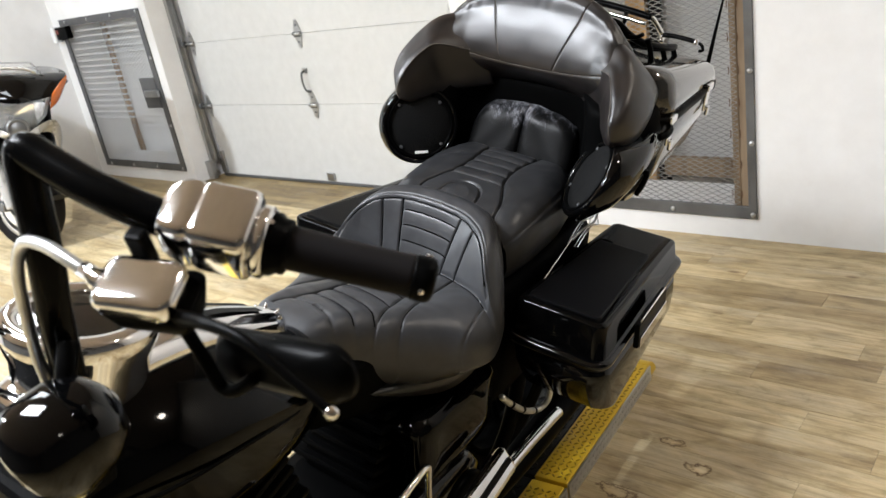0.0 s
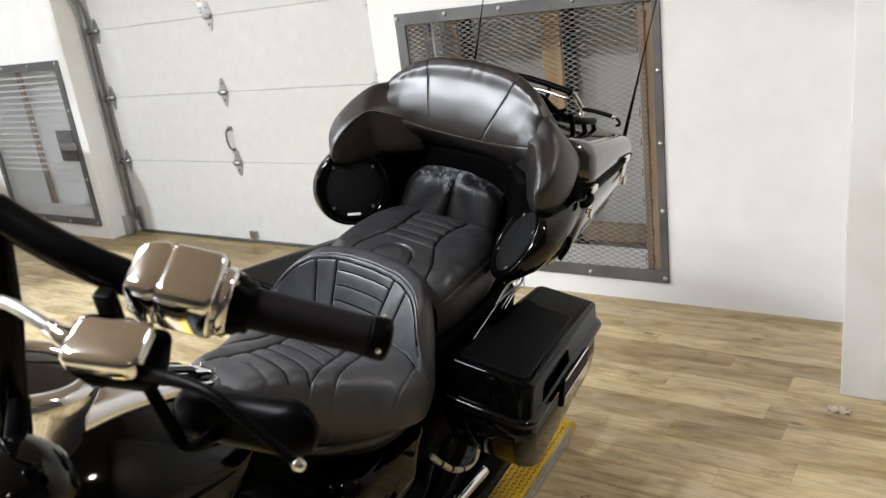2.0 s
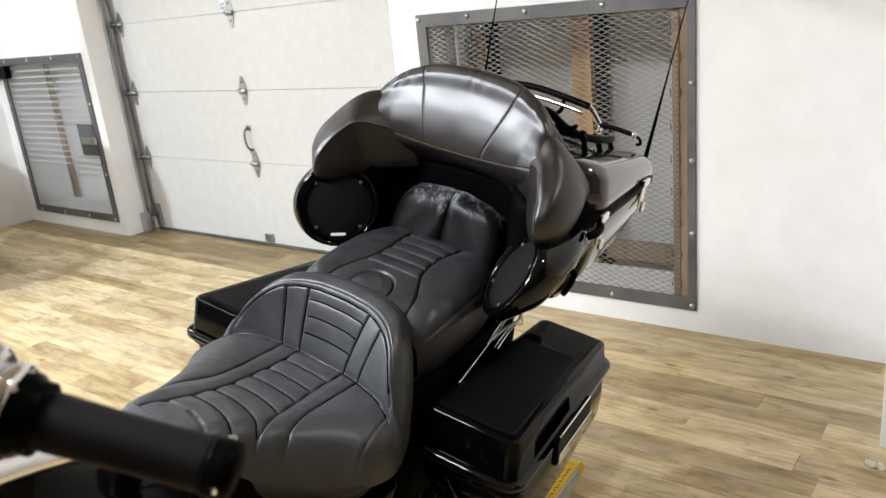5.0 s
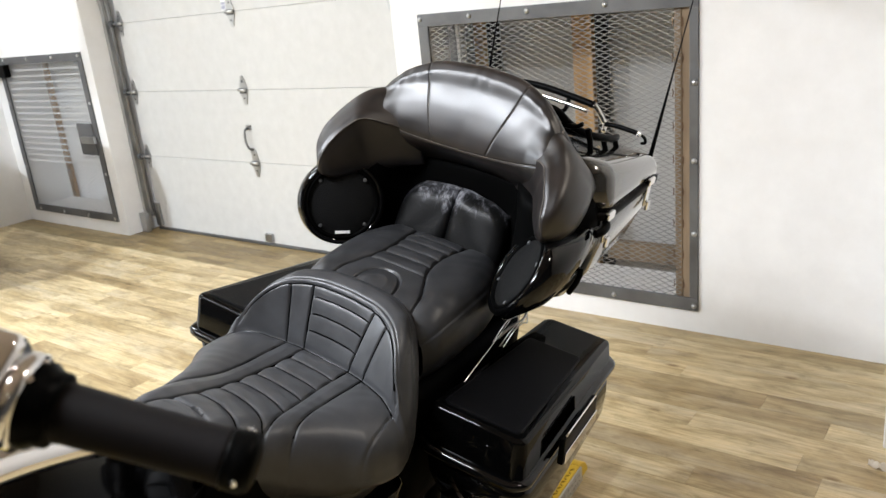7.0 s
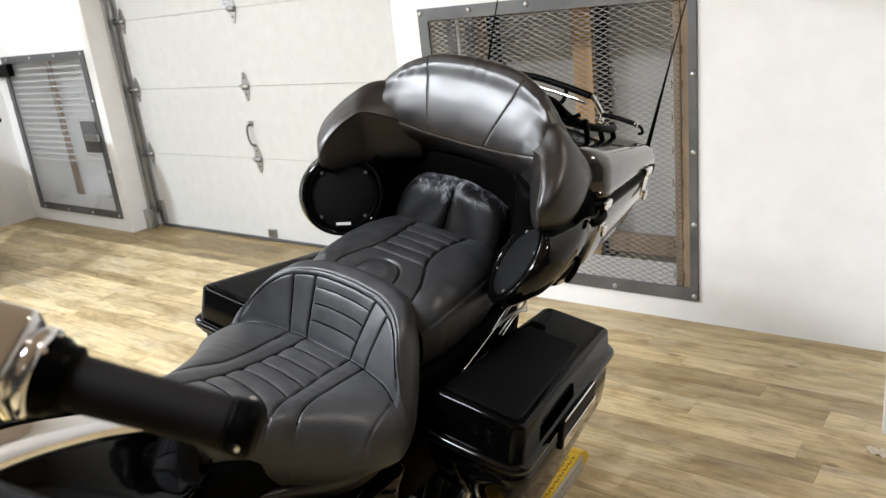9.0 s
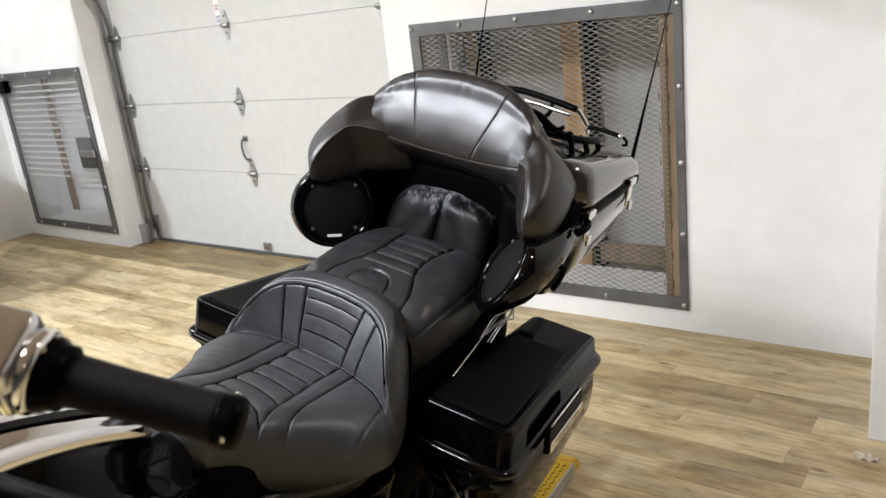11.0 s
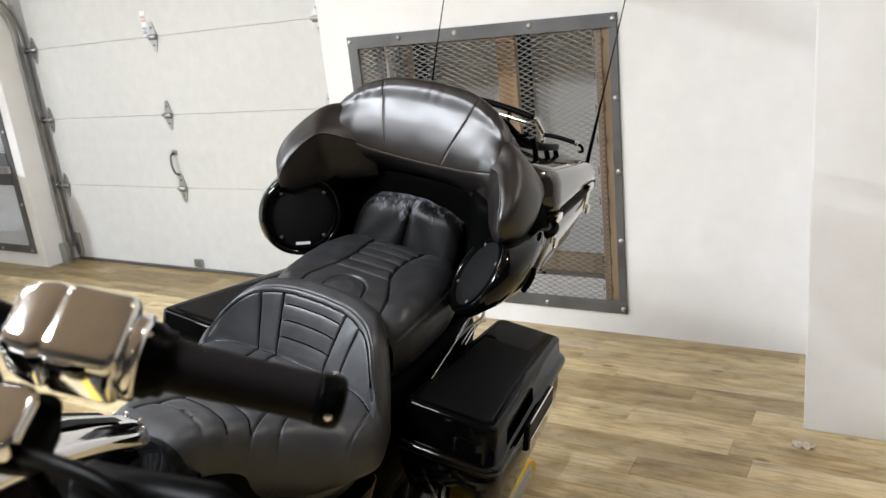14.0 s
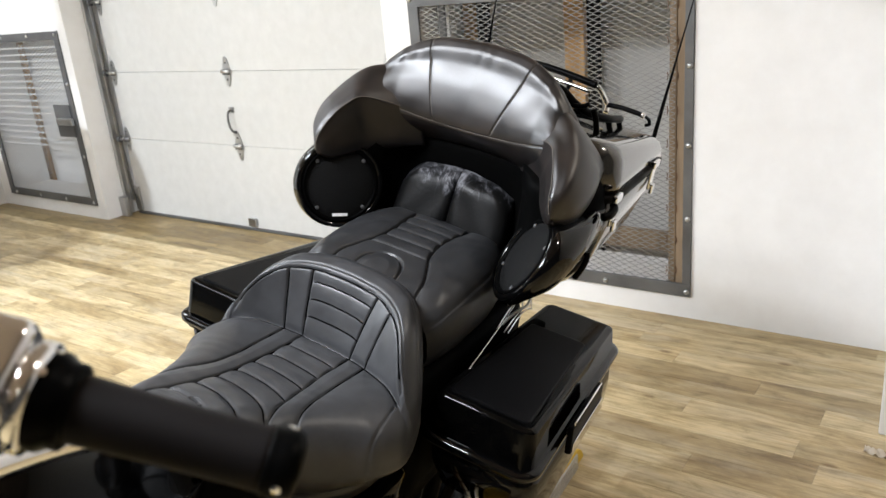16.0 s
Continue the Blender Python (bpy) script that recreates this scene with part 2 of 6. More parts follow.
        mk.data_type, mk.blend_type = "RGBA", "MULTIPLY"
        mk.inputs[0].default_value = 1.0
        link(m, last, mk.inputs[6])
        link(m, sh, mk.inputs[7])
        last = mk.outputs[2]
    vor = node(m, "ShaderNodeTexVoronoi", Scale=3.2)
    mpv = node(m, "ShaderNodeMapping")
    mpv.inputs["Scale"].default_value = (1.0, 2.2, 1.0)
    link(m, add.outputs[0], mpv.inputs["Vector"])
    link(m, mpv.outputs[0], vor.inputs["Vector"])
    kn = ramp(m, vor.outputs["Distance"], [(0.0, (0.35, 0.27, 0.2)), (0.05, (0.5, 0.42, 0.34)), (0.1, (1, 1, 1))])
    mk = node(m, "ShaderNodeMix")
    mk.data_type, mk.blend_type = "RGBA", "MULTIPLY"
    mk.inputs[0].default_value = 0.8
    link(m, last, mk.inputs[6])
    link(m, kn, mk.inputs[7])
    last = mk.outputs[2]
    # mottled stain, a hand's width across
    blot = node(m, "ShaderNodeTexNoise", Scale=7.0, Detail=6, Roughness=0.7, Distortion=0.5)
    mpb = node(m, "ShaderNodeMapping")
    mpb.inputs["Scale"].default_value = (1.0, 2.4, 1.0)
    link(m, add.outputs[0], mpb.inputs["Vector"])
    link(m, mpb.outputs[0], blot.inputs["Vector"])
    mottle = node(m, "ShaderNodeMix")
    mottle.data_type, mottle.blend_type = "RGBA", "MULTIPLY"
    mottle.inputs[0].default_value = 1.0
    link(m, last, mottle.inputs[6])
    link(m, ramp(m, blot.outputs["Fac"], [(0.3, (0.6, 0.57, 0.5)), (0.44, (0.9, 0.89, 0.86)), (0.58, (1.05, 1.04, 1.02)), (0.75, (1.18, 1.17, 1.15))]), mottle.inputs[7])
    last = mottle.outputs[2]
    # darker olive-brown strip of planks along the foot of the door
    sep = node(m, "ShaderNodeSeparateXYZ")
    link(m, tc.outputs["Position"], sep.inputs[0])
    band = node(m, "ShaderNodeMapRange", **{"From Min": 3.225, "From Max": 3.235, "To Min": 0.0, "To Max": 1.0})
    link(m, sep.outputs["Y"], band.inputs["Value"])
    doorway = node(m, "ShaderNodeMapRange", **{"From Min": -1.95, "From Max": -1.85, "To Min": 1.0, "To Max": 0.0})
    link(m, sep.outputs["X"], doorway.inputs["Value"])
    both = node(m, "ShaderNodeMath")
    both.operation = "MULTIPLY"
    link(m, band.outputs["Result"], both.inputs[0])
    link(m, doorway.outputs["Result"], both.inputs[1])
    dark_band = node(m, "ShaderNodeMix")
    dark_band.data_type, dark_band.blend_type = "RGBA", "MULTIPLY"
    link(m, both.outputs[0], dark_band.inputs[0])
    link(m, last, dark_band.inputs[6])
    link(m, ramp(m, n3.outputs["Fac"], [(0.3, (0.4, 0.36, 0.28)), (0.65, (0.6, 0.56, 0.46))]), dark_band.inputs[7])
    link(m, dark_band.outputs[2], b.inputs["Base Color"])
    bp = node(m, "ShaderNodeBump", Strength=0.15, Distance=0.001)
    link(m, n2.outputs["Fac"], bp.inputs["Height"])
    link(m, bp.outputs["Normal"], b.inputs["Normal"])
    mr = node(m, "ShaderNodeMapRange", **{"From Min": 0.3, "From Max": 0.7, "To Min": 0.36, "To Max": 0.5})
    link(m, n1.outputs["Fac"], mr.inputs["Value"])
    link(m, mr.outputs["Result"], b.inputs["Roughness"])
    return m


PLANK = plank_material()


# ---- mesh tools ----
def place(name, me, mat, parent=None, label="", smooth=None):
    ob = new(name, me)
    if mat:
        me.materials.append(mat)
    if smooth is not None:
        me.polygons.foreach_set("use_smooth", [smooth] * len(me.polygons))
    if parent:
        ob.parent = parent
    if label:
        ob["label"] = label
    return ob


def part(name, bm, mat, parent=None, label="", smooth=False):
    me = bpy.data.meshes.new(name)
    bmesh.ops.recalc_face_normals(bm, faces=bm.faces)
    bm.to_mesh(me)
    bm.free()
    return place(name, me, mat, parent, label, smooth)


def thing(name, m, label, category, group="", kind=""):
    ob = new(name)
    ob.matrix_basis = m
    ob.empty_display_size = 0.1
    return tagged(ob, label, category, group, kind)


def box(bm, x0, x1, y0, y1, z0, z1, bevel=0.0, segments=2, m=None):
    mat = Matrix.LocRotScale(((x0 + x1) / 2, (y0 + y1) / 2, (z0 + z1) / 2), None, (abs(x1 - x0), abs(y1 - y0), abs(z1 - z0)))
    r = bmesh.ops.create_cube(bm, size=1, matrix=mat)
    vs = r["verts"]
    if bevel:
        es = list({e for v in vs for e in v.link_edges})
        r = bmesh.ops.bevel(bm, geom=es, offset=bevel, segments=segments, affect="EDGES", profile=0.6)
        vs = list({v for f in r["faces"] for v in f.verts} | {v for v in vs if v.is_valid})
    if m is not None:
        bmesh.ops.transform(bm, matrix=m, verts=vs)
    return bm


def slab(*a, bevel=0.0, segments=2, m=None):
    return box(bmesh.new(), *a, bevel=bevel, segments=segments, m=m)


def spline(points, n):
    """Catmull-Rom through the points (array k x ...), n samples."""
    p = np.asarray(points, float)
    k = len(p)
    t = np.linspace(0, k - 1, n)
    i = np.minimum(t.astype(int), k - 2)
    f = (t - i).reshape((-1,) + (1,) * (p.ndim - 1))
    p0, p1, p2, p3 = p[np.maximum(i - 1, 0)], p[i], p[i + 1], p[np.minimum(i + 2, k - 1)]
    return 0.5 * (2 * p1 + (p2 - p0) * f + (2 * p0 - 5 * p1 + 4 * p2 - p3) * f**2 + (3 * p1 - p0 - 3 * p2 + p3) * f**3)


def ring(points, n):
    """The same for a closed loop."""
    p = np.asarray(points, float)
    k = len(p)
    t = np.linspace(0, k, n, endpoint=False)
    i = t.astype(int) % k
    f = (t - t.astype(int)).reshape((-1,) + (1,) * (p.ndim - 1))
    p0, p1, p2, p3 = p[(i - 1) % k], p[i], p[(i + 1) % k], p[(i + 2) % k]
    return 0.5 * (2 * p1 + (p2 - p0) * f + (2 * p0 - 5 * p1 + 4 * p2 - p3) * f**2 + (3 * p1 - p0 - 3 * p2 + p3) * f**3)


def table(x, xs, ys):
    """Smooth one-dimensional interpolation."""
    xs, ys = np.asarray(xs, float), np.asarray(ys, float)
    d = np.diff(ys) / np.diff(xs)
    g = np.concatenate([[d[0]], np.where(d[1:] * d[:-1] > 0, 2 * d[1:] * d[:-1] / np.where(d[1:] + d[:-1] == 0, 1, d[1:] + d[:-1]), 0), [d[-1]]])
    x = np.clip(np.asarray(x, float), xs[0], xs[-1])
    i = np.clip(np.searchsorted(xs, x) - 1, 0, len(xs) - 2)
    h = xs[i + 1] - xs[i]
    s = (x - xs[i]) / h
    return (1 + 2 * s) * (1 - s) ** 2 * ys[i] + s * (1 - s) ** 2 * h * g[i] + s * s * (3 - 2 * s) * ys[i + 1] + s * s * (s - 1) * h * g[i + 1]


def sheet(name, P, closed=False, caps=False):
    """A mesh from a grid of points; closed joins the last column to the first."""
    P = np.asarray(P, float)
    a, b, _ = P.shape
    idx = np.arange(a * b).reshape(a, b)
    j = np.arange(b if closed else b - 1)
    j2 = (j + 1) % b
    quads = np.stack([idx[:-1][:, j], idx[1:][:, j], idx[1:][:, j2], idx[:-1][:, j2]], -1).reshape(-1, 4).tolist()
    if caps:
        quads += [idx[0].tolist(), idx[-1][::-1].tolist()]
    me = bpy.data.meshes.new(name)
    me.from_pydata(P.reshape(-1, 3).tolist(), [], quads)
    bm = bmesh.new()
    bm.from_mesh(me)
    bmesh.ops.remove_doubles(bm, verts=bm.verts, dist=1e-5)
    bmesh.ops.recalc_face_normals(bm, faces=bm.faces)
    bm.to_mesh(me)
    bm.free()
    return me


def normals(P, closed=False):
    P = np.asarray(P, float)
    du = np.gradient(P, axis=0)
    dv = (np.roll(P, -1, 1) - np.roll(P, 1, 1)) if closed else np.gradient(P, axis=1)
    n = np.cross(du, dv)
    return n / np.maximum(np.linalg.norm(n, axis=-1, keepdims=True), 1e-9)


def tube(name, points, radius, n=60, sides=12, smooth=True):
    """A round bar along a smooth line; radius a number or one for each point."""
    c = spline(points, n) if smooth else np.asarray(points, float)
    r = spline(np.asarray(radius, float), len(c)) if np.ndim(radius) else np.full(len(c), float(radius))
    t = np.gradient(c, axis=0)
    t /= np.linalg.norm(t, axis=1, keepdims=True)
    side = Vector(t[0]).orthogonal().normalized()
    rings = []
    for q, d, rr in zip(c, t, r):
        d = Vector(d)
        side = (side - d * side.dot(d)).normalized()
        up = d.cross(side)
        rings.append([Vector(q) + (side * math.cos(a) + up * math.sin(a)) * rr for a in np.linspace(0, 2 * math.pi, sides, endpoint=False)])
    return sheet(name, rings, True, True)


def bar(name, points, radius, mat, parent=None, label="", n=60, sides=12, smooth=True):
    return place(name, tube(name, points, radius, n, sides, smooth), mat, parent, label, True)


def turned(name, profile, m, sides=32, caps=True):
    """A lathe body: profile rows of (radius, height along z), set by the matrix m."""
    P = [[m @ Vector((r * math.cos(a), r * math.sin(a), z)) for a in np.linspace(0, 2 * math.pi, sides, endpoint=False)] for r, z in profile]
    return sheet(name, P, True, caps)


def rrect(hx, hy, r, n=8):
    """A rounded rectangle, as a loop in the plane."""
    out = []
    for cx, cy, a in ((hx - r, hy - r, 0), (-hx + r, hy - r, 90), (-hx + r, -hy + r, 180), (hx - r, -hy + r, 270)):
        out += [(cx + r * math.cos(radians(a + k * 90 / n)), cy + r * math.sin(radians(a + k * 90 / n))) for k in range(n + 1)]
    return out


def aim(at, axis, up=(0, 0, 1)):
    """A pose whose z looks along axis."""
    z = Vector(axis).normalized()
    x = Vector(up).cross(z)
    x = x.normalized() if x.length > 1e-4 else Vector((1, 0, 0))
    return Matrix.Translation(at) @ Matrix((x, z.cross(x), z)).transposed().to_4x4()


def setting(ob, label, category):
    return tagged(ob, label, category, kind="structure")


# ---- the room ----
WY, DY = 3.44, 3.645
LEFT, RIGHT, FRONT = -6.03, 3.6, -3.6
OPEN_L, OPEN_R, OPEN_T = -4.61, -1.94, 2.05
CAGES = [(-5.89, -4.70, 0.096, 1.296), (-1.778, -0.485, 0.096, 1.346)]


def back_wall():
    bm = bmesh.new()
    t = 0.3
    (a0, a1, az0, az1), (b0, b1, bz0, bz1) = CAGES
    i = 0.035
    for x0, x1, z0, z1 in ((LEFT, a0 + i, 0, CEILING), (a1 - i, OPEN_L, 0, CEILING), (a0 + i, a1 - i, 0, az0 + i), (a0 + i, a1 - i, az1 - i, CEILING),
                           (OPEN_L, OPEN_R, OPEN_T, CEILING), (OPEN_R, b0 + i, 0, CEILING), (b1 - i, RIGHT, 0, CEILING),
                           (b0 + i, b1 - i, 0, bz0 + i), (b0 + i, b1 - i, bz1 - i, CEILING)):
        box(bm, x0, x1, WY, WY + t, z0, z1)
    return setting(part("wall_north", bm, WALL), "white painted wall with a door opening and two caged recesses", "wall")


back_wall()
setting(part("wall_west", slab(LEFT - 0.2, LEFT, FRONT, WY + 0.3, 0, CEILING), WALL), "white painted side wall", "wall")
setting(part("wall_east", slab(RIGHT, RIGHT + 0.2, FRONT, WY, 0, CEILING), DARKWALL), "plain dark side wall", "wall")
setting(part("wall_south", slab(LEFT - 0.2, RIGHT + 0.2, FRONT - 0.2, FRONT, 0, CEILING), DARKWALL), "plain dark wall behind the camera", "wall")
setting(part("wall_pier", slab(0.272, RIGHT, 2.86, WY - 0.002, 0, CEILING, bevel=0.006), WALL), "white painted projecting wall pier with a sharp corner", "wall")
setting(part("ceiling", slab(LEFT - 0.2, RIGHT + 0.2, FRONT - 0.2, WY + 0.3, CEILING, CEILING + 0.15), CEIL), "beige painted ceiling", "ceiling")

for lx, ly, watts in LAMPS:
    light = new("ceiling_lamp_light", bpy.data.lights.new("ceiling_lamp_light", "AREA"))
    light.data.shape, light.data.size = "DISK", 0.22
    light.data.energy, light.data.color = watts, (0.83, 0.91, 1.0) if lx < -3 else (1.0, 0.91, 0.8)
    light.matrix_basis = pose(lx, ly, CEILING - 0.06)
    dl = thing("ceiling_lamp", pose(lx, ly, CEILING), "round white ceiling downlight, switched on", "lamp", "ceiling lamps")
    place("rim", turned("rim", [(0.16, 0), (0.16, -0.03), (0.15, -0.05), (0.125, -0.05), (0.125, -0.02)], Matrix(), 32, False), TRIM, dl, "", True)
    place("lens", turned("lens", [(0.125, -0.03), (0.06, -0.036), (0.0, -0.037)], Matrix(), 32, False), GLOW, dl, "glowing lens", True)


for lx, ly, watts in TUBES:
    light = new("tube_light", bpy.data.lights.new("tube_light", "AREA"))
    light.data.shape, light.data.size, light.data.size_y = "RECTANGLE", 1.2, 0.3
    light.data.energy, light.data.color = watts, (0.8, 0.9, 1.0) if lx < -1.5 else (0.88, 0.925, 1.0)
    light.matrix_basis = pose(lx, ly, CEILING - 0.11)
    fit_ = thing("tube_lamp", pose(lx, ly, CEILING), "long white fluorescent ceiling fitting, switched on", "lamp", "tube lamps")
    part("housing", slab(-0.64, 0.64, -0.17, 0.17, -0.06, 0.0, bevel=0.01), TRIM, fit_)
    part("diffuser", slab(-0.61, 0.61, -0.15, 0.15, -0.1, -0.061, bevel=0.012), GLOW, fit_, "glowing diffuser")


# ---- sectional door ----
def garage_door():
    d = thing("door_1", pose(0, DY, 0), "white sectional overhead garage door with steel hinges, closed", "door", kind="structure")
    x0, x1 = OPEN_L + 0.09, OPEN_R + 0.02
    zs = [0.02, 0.545, 0.995, 1.452, 1.98]
    for a, b in zip(zs, zs[1:]):
        part("panel", slab(x0, x1, 0, 0.05, a + 0.0008, b - 0.0008, bevel=0.0025), DOORPAINT, d)
    part("bottom_seal", slab(x0 - 0.02, x1, -0.006, 0.05, 0.0, 0.02, bevel=0.006), STEEL, d, "dark rubber bottom seal")

    def hinge(x, z, s=1.0):
        bm = bmesh.new()
        out = [(0, 0.085), (0.012, 0.08), (0.034, 0.012), (0.034, -0.012), (0.012, -0.085), (-0.004, -0.09), (-0.014, -0.08), (-0.032, -0.012), (-0.032, 0.012), (-0.012, 0.08)]
        vs = [bm.verts.new((x + px * s, -0.003, z + pz * s)) for px, pz in out]
        f = bm.faces.new(vs)
        r = bmesh.ops.extrude_face_region(bm, geom=[f])
        bmesh.ops.translate(bm, vec=(0, -0.004, 0), verts=[v for v in r["geom"] if isinstance(v, bmesh.types.BMVert)])
        h = part("hinge", bm, GALV, d, "galvanised steel hinge")
        place("knuckle", tube("knuckle", [(x - 0.034, -0.017, z), (x + 0.034, -0.017, z)], 0.011, 2, 12, False), GALV, h, "", True)
        for dz in (0.05, -0.05):
            place("screw", turned("screw", [(0.006, 0), (0.006, 0.003), (0.003, 0.005), (0, 0.005)], aim((x, -0.007, z + dz), (0, -1, 0)), 8), STEEL, h)
        part("leaf", slab(x - 0.026, x + 0.026, -0.02, -0.006, z - 0.02, z + 0.012, bevel=0.003), STEEL, h, "dark folded hinge leaf")
        return h

    for z in zs[1:4]:
        hinge(-3.33, z)
        for x in (x0 + 0.035, x1 - 0.18):
            h = hinge(x, z, 0.95)
            e = -1 if x < -3 else 1
            place("roller", turned("roller", [(0.02, -0.012), (0.023, -0.008), (0.023, 0.008), (0.02, 0.012), (0.006, 0.012)], aim((x + e * 0.055, -0.03, z), (1, 0, 0)), 16), STEEL, h, "dark roller")
            place("axle", tube("axle", [(x - 0.02, -0.03, z), (x + e * 0.06, -0.03, z)], 0.006, 2, 8, False), GALV, h)
    # lift handle and foot bracket
    bar("pull_handle", [(-3.355, -0.004, 0.76), (-3.352, -0.03, 0.752), (-3.353, -0.038, 0.70), (-3.345, -0.03, 0.645), (-3.335, -0.004, 0.628)], [0.008, 0.0065, 0.007, 0.0065, 0.009], STEEL, d, "worn steel pull handle", 30, 10)
    for zz in (0.765, 0.622):
        part("handle_plate", slab(-3.37, -3.325, -0.005, -0.001, zz - 0.016, zz + 0.016, bevel=0.002), GALV, d)
    part("foot_bracket", slab(-3.35, -3.285, -0.02, -0.002, 0.035, 0.085, bevel=0.003), GALV, d, "small galvanised bracket")
    # label sticker beside the upper hinge
    st = part("warning_sticker", slab(-3.41, -3.365, -0.0025, -0.0015, 1.46, 1.6), WHITEPRINT, d, "faded white sticker with illegible print")
    for k, zz in enumerate((1.475, 1.5, 1.545, 1.565)):
        part("print_bar", slab(-3.406, -3.369, -0.0035, -0.0027, zz - 0.007, zz + (0.009 if k else 0.014)), material("print_grey", (0.35, 0.36, 0.45) if k < 2 else (0.55, 0.4, 0.38), 0.6), st)
    # track with its bend into the room, and corner bracket
    prof = [(-0.03, 0), (-0.03, 0.03), (-0.026, 0.034), (0.026, 0.034), (0.03, 0.03), (0.03, 0)]
    for tx, e in ((x0 - 0.045, 1), (x1 + 0.2, -1)):
        line = [(tx, -0.035, z) for z in np.linspace(0.1, 1.55, 12)] + [(tx, -0.035 - 0.32 * (1 - math.cos(a)), 1.55 + 0.32 * math.sin(a)) for a in np.linspace(0.1, math.pi / 2, 10)] + [(tx, -0.5 - k, 1.872) for k in (0.1, 0.9, 1.6)]
        rings = []
        for k, p in enumerate(line):
            q = np.array(line[min(k + 1, len(line) - 1)]) - np.array(line[max(k - 1, 0)])
            q = Vector(q).normalized()
            nrm = Vector((1, 0, 0)).cross(q)
            rings.append([Vector(p) + nrm * u + Vector((1, 0, 0)) * (-e * v) for u, v in prof] + [Vector(p) + nrm * u * 0.88 + Vector((1, 0, 0)) * (-e * v * 0.88) for u, v in reversed(prof)])
        place("track", sheet("track", rings, True, True), GALV if e > 0 else STEEL, d, "grey roller track bending into the room", False)
        part("track_angle", slab(tx - 0.055, tx - 0.035, -0.055, 0.0, 0.0, 1.75) if e > 0 else slab(tx + 0.035, tx + 0.05, -0.055, 0, 0, 1.75), DOORPAINT, d)
    part("corner_bracket", slab(x0 - 0.01, x0 + 0.05, -0.02, -0.002, 0.03, 0.2, bevel=0.004), GALV, d, "galvanised bottom corner bracket")
    part("base_plate", slab(x0 - 0.085, x0 - 0.02, -0.1, -0.06, 0.0, 0.14, bevel=0.004), GALV, d, "galvanised track foot")
    bar("cable", [(x0 + 0.02, -0.03, 0.12), (x0 + 0.005, -0.05, 1.0), (x0 - 0.01, -0.08, 1.95)], 0.002, STEEL, d, "", 20, 6)
    return d


garage_door()


# ---- caged recesses ----
def expanded(x0, x1, z0, z1, lw, sw, y, w=0.0013, th=0.002):
    """Expanded metal: zigzag strands that touch in diamonds."""
    verts, faces = [], []
    rows = int((z1 - z0) / sw)
    cols = int((x1 - x0) / lw)
    for r in range(rows):
        for flip in (1, -1):
            pts = []
            for c in range(cols * 2 + 1):
                x = x0 + c * lw / 2
                up = (c % 2 == 0)
                pts.append((x, z0 + (r + 0.5) * sw + flip * (sw / 2 - w if up else w)))
            base = len(verts)
            for px, pz in pts:
                verts += [(px, y, pz - w), (px, y, pz + w), (px, y + th, pz + w), (px, y + th, pz - w)]
            for c in range(len(pts) - 1):
                a = base + 4 * c
                for k in range(4):
                    faces.append((a + k, a + (k + 1) % 4, a + 4 + (k + 1) % 4, a + 4 + k))
    me = bpy.data.meshes.new("expanded_metal")
    me.from_pydata(verts, [], faces)
    return me


def cage(box_, label, lw, sw, bolts_x, bolts_z, last=0.055, wire=None):
    x0, x1, z0, z1 = box_
    c = thing("cage", pose(0, WY, 0), label, "security cage")
    f = 0.055
    for n, a in (("frame_rail", (x0, x1, -0.012, -0.001, z1 - f, z1)), ("frame_rail", (x0, x1, -0.012, -0.001, z0, z0 + f)),
                 ("frame_stile", (x0, x0 + f, -0.012, -0.001, z0 + f, z1 - f)), ("frame_stile", (x1 - last, x1, -0.012, -0.001, z0 + f, z1 - f))):
        part(n, slab(*a, bevel=0.002), STEEL, c)
    place("mesh", expanded(x0 + f * 0.8, x1 - f * 0.8, z0 + f * 0.8, z1 - f * 0.8, lw, sw, 0.004), wire or MESHM, c, "flattened expanded metal mesh")
    for bx in bolts_x:
        for bz in (z1 - 0.022, z0 + 0.022):
            place("bolt", turned("bolt", [(0.011, 0), (0.011, 0.004), (0.007, 0.008), (0, 0.009)], aim((bx, -0.012, bz), (0, -1, 0)), 12), GALV, c, "", True)
    for bz in bolts_z:
        for bx in (x0 + 0.022, x1 - 0.014):
            place("bolt", turned("bolt", [(0.011, 0), (0.011, 0.004), (0.007, 0.008), (0, 0.009)], aim((bx, -0.012, bz), (0, -1, 0)), 12), GALV, c, "", True)
    return c


def recess(x0, x1, z0, z1, depth, lining):
    y0, y1 = WY + 0.3, WY + depth
    r = thing("recess", Matrix(), "grey panelled recess behind wire mesh", "recess", kind="structure")
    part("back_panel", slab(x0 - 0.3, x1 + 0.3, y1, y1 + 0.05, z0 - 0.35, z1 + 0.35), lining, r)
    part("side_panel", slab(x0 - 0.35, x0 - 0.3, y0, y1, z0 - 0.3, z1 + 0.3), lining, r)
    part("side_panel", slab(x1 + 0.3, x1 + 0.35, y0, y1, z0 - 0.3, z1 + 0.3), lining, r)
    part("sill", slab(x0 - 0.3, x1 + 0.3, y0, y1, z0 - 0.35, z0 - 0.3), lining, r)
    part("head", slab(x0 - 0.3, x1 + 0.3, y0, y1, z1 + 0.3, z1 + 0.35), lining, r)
    return r


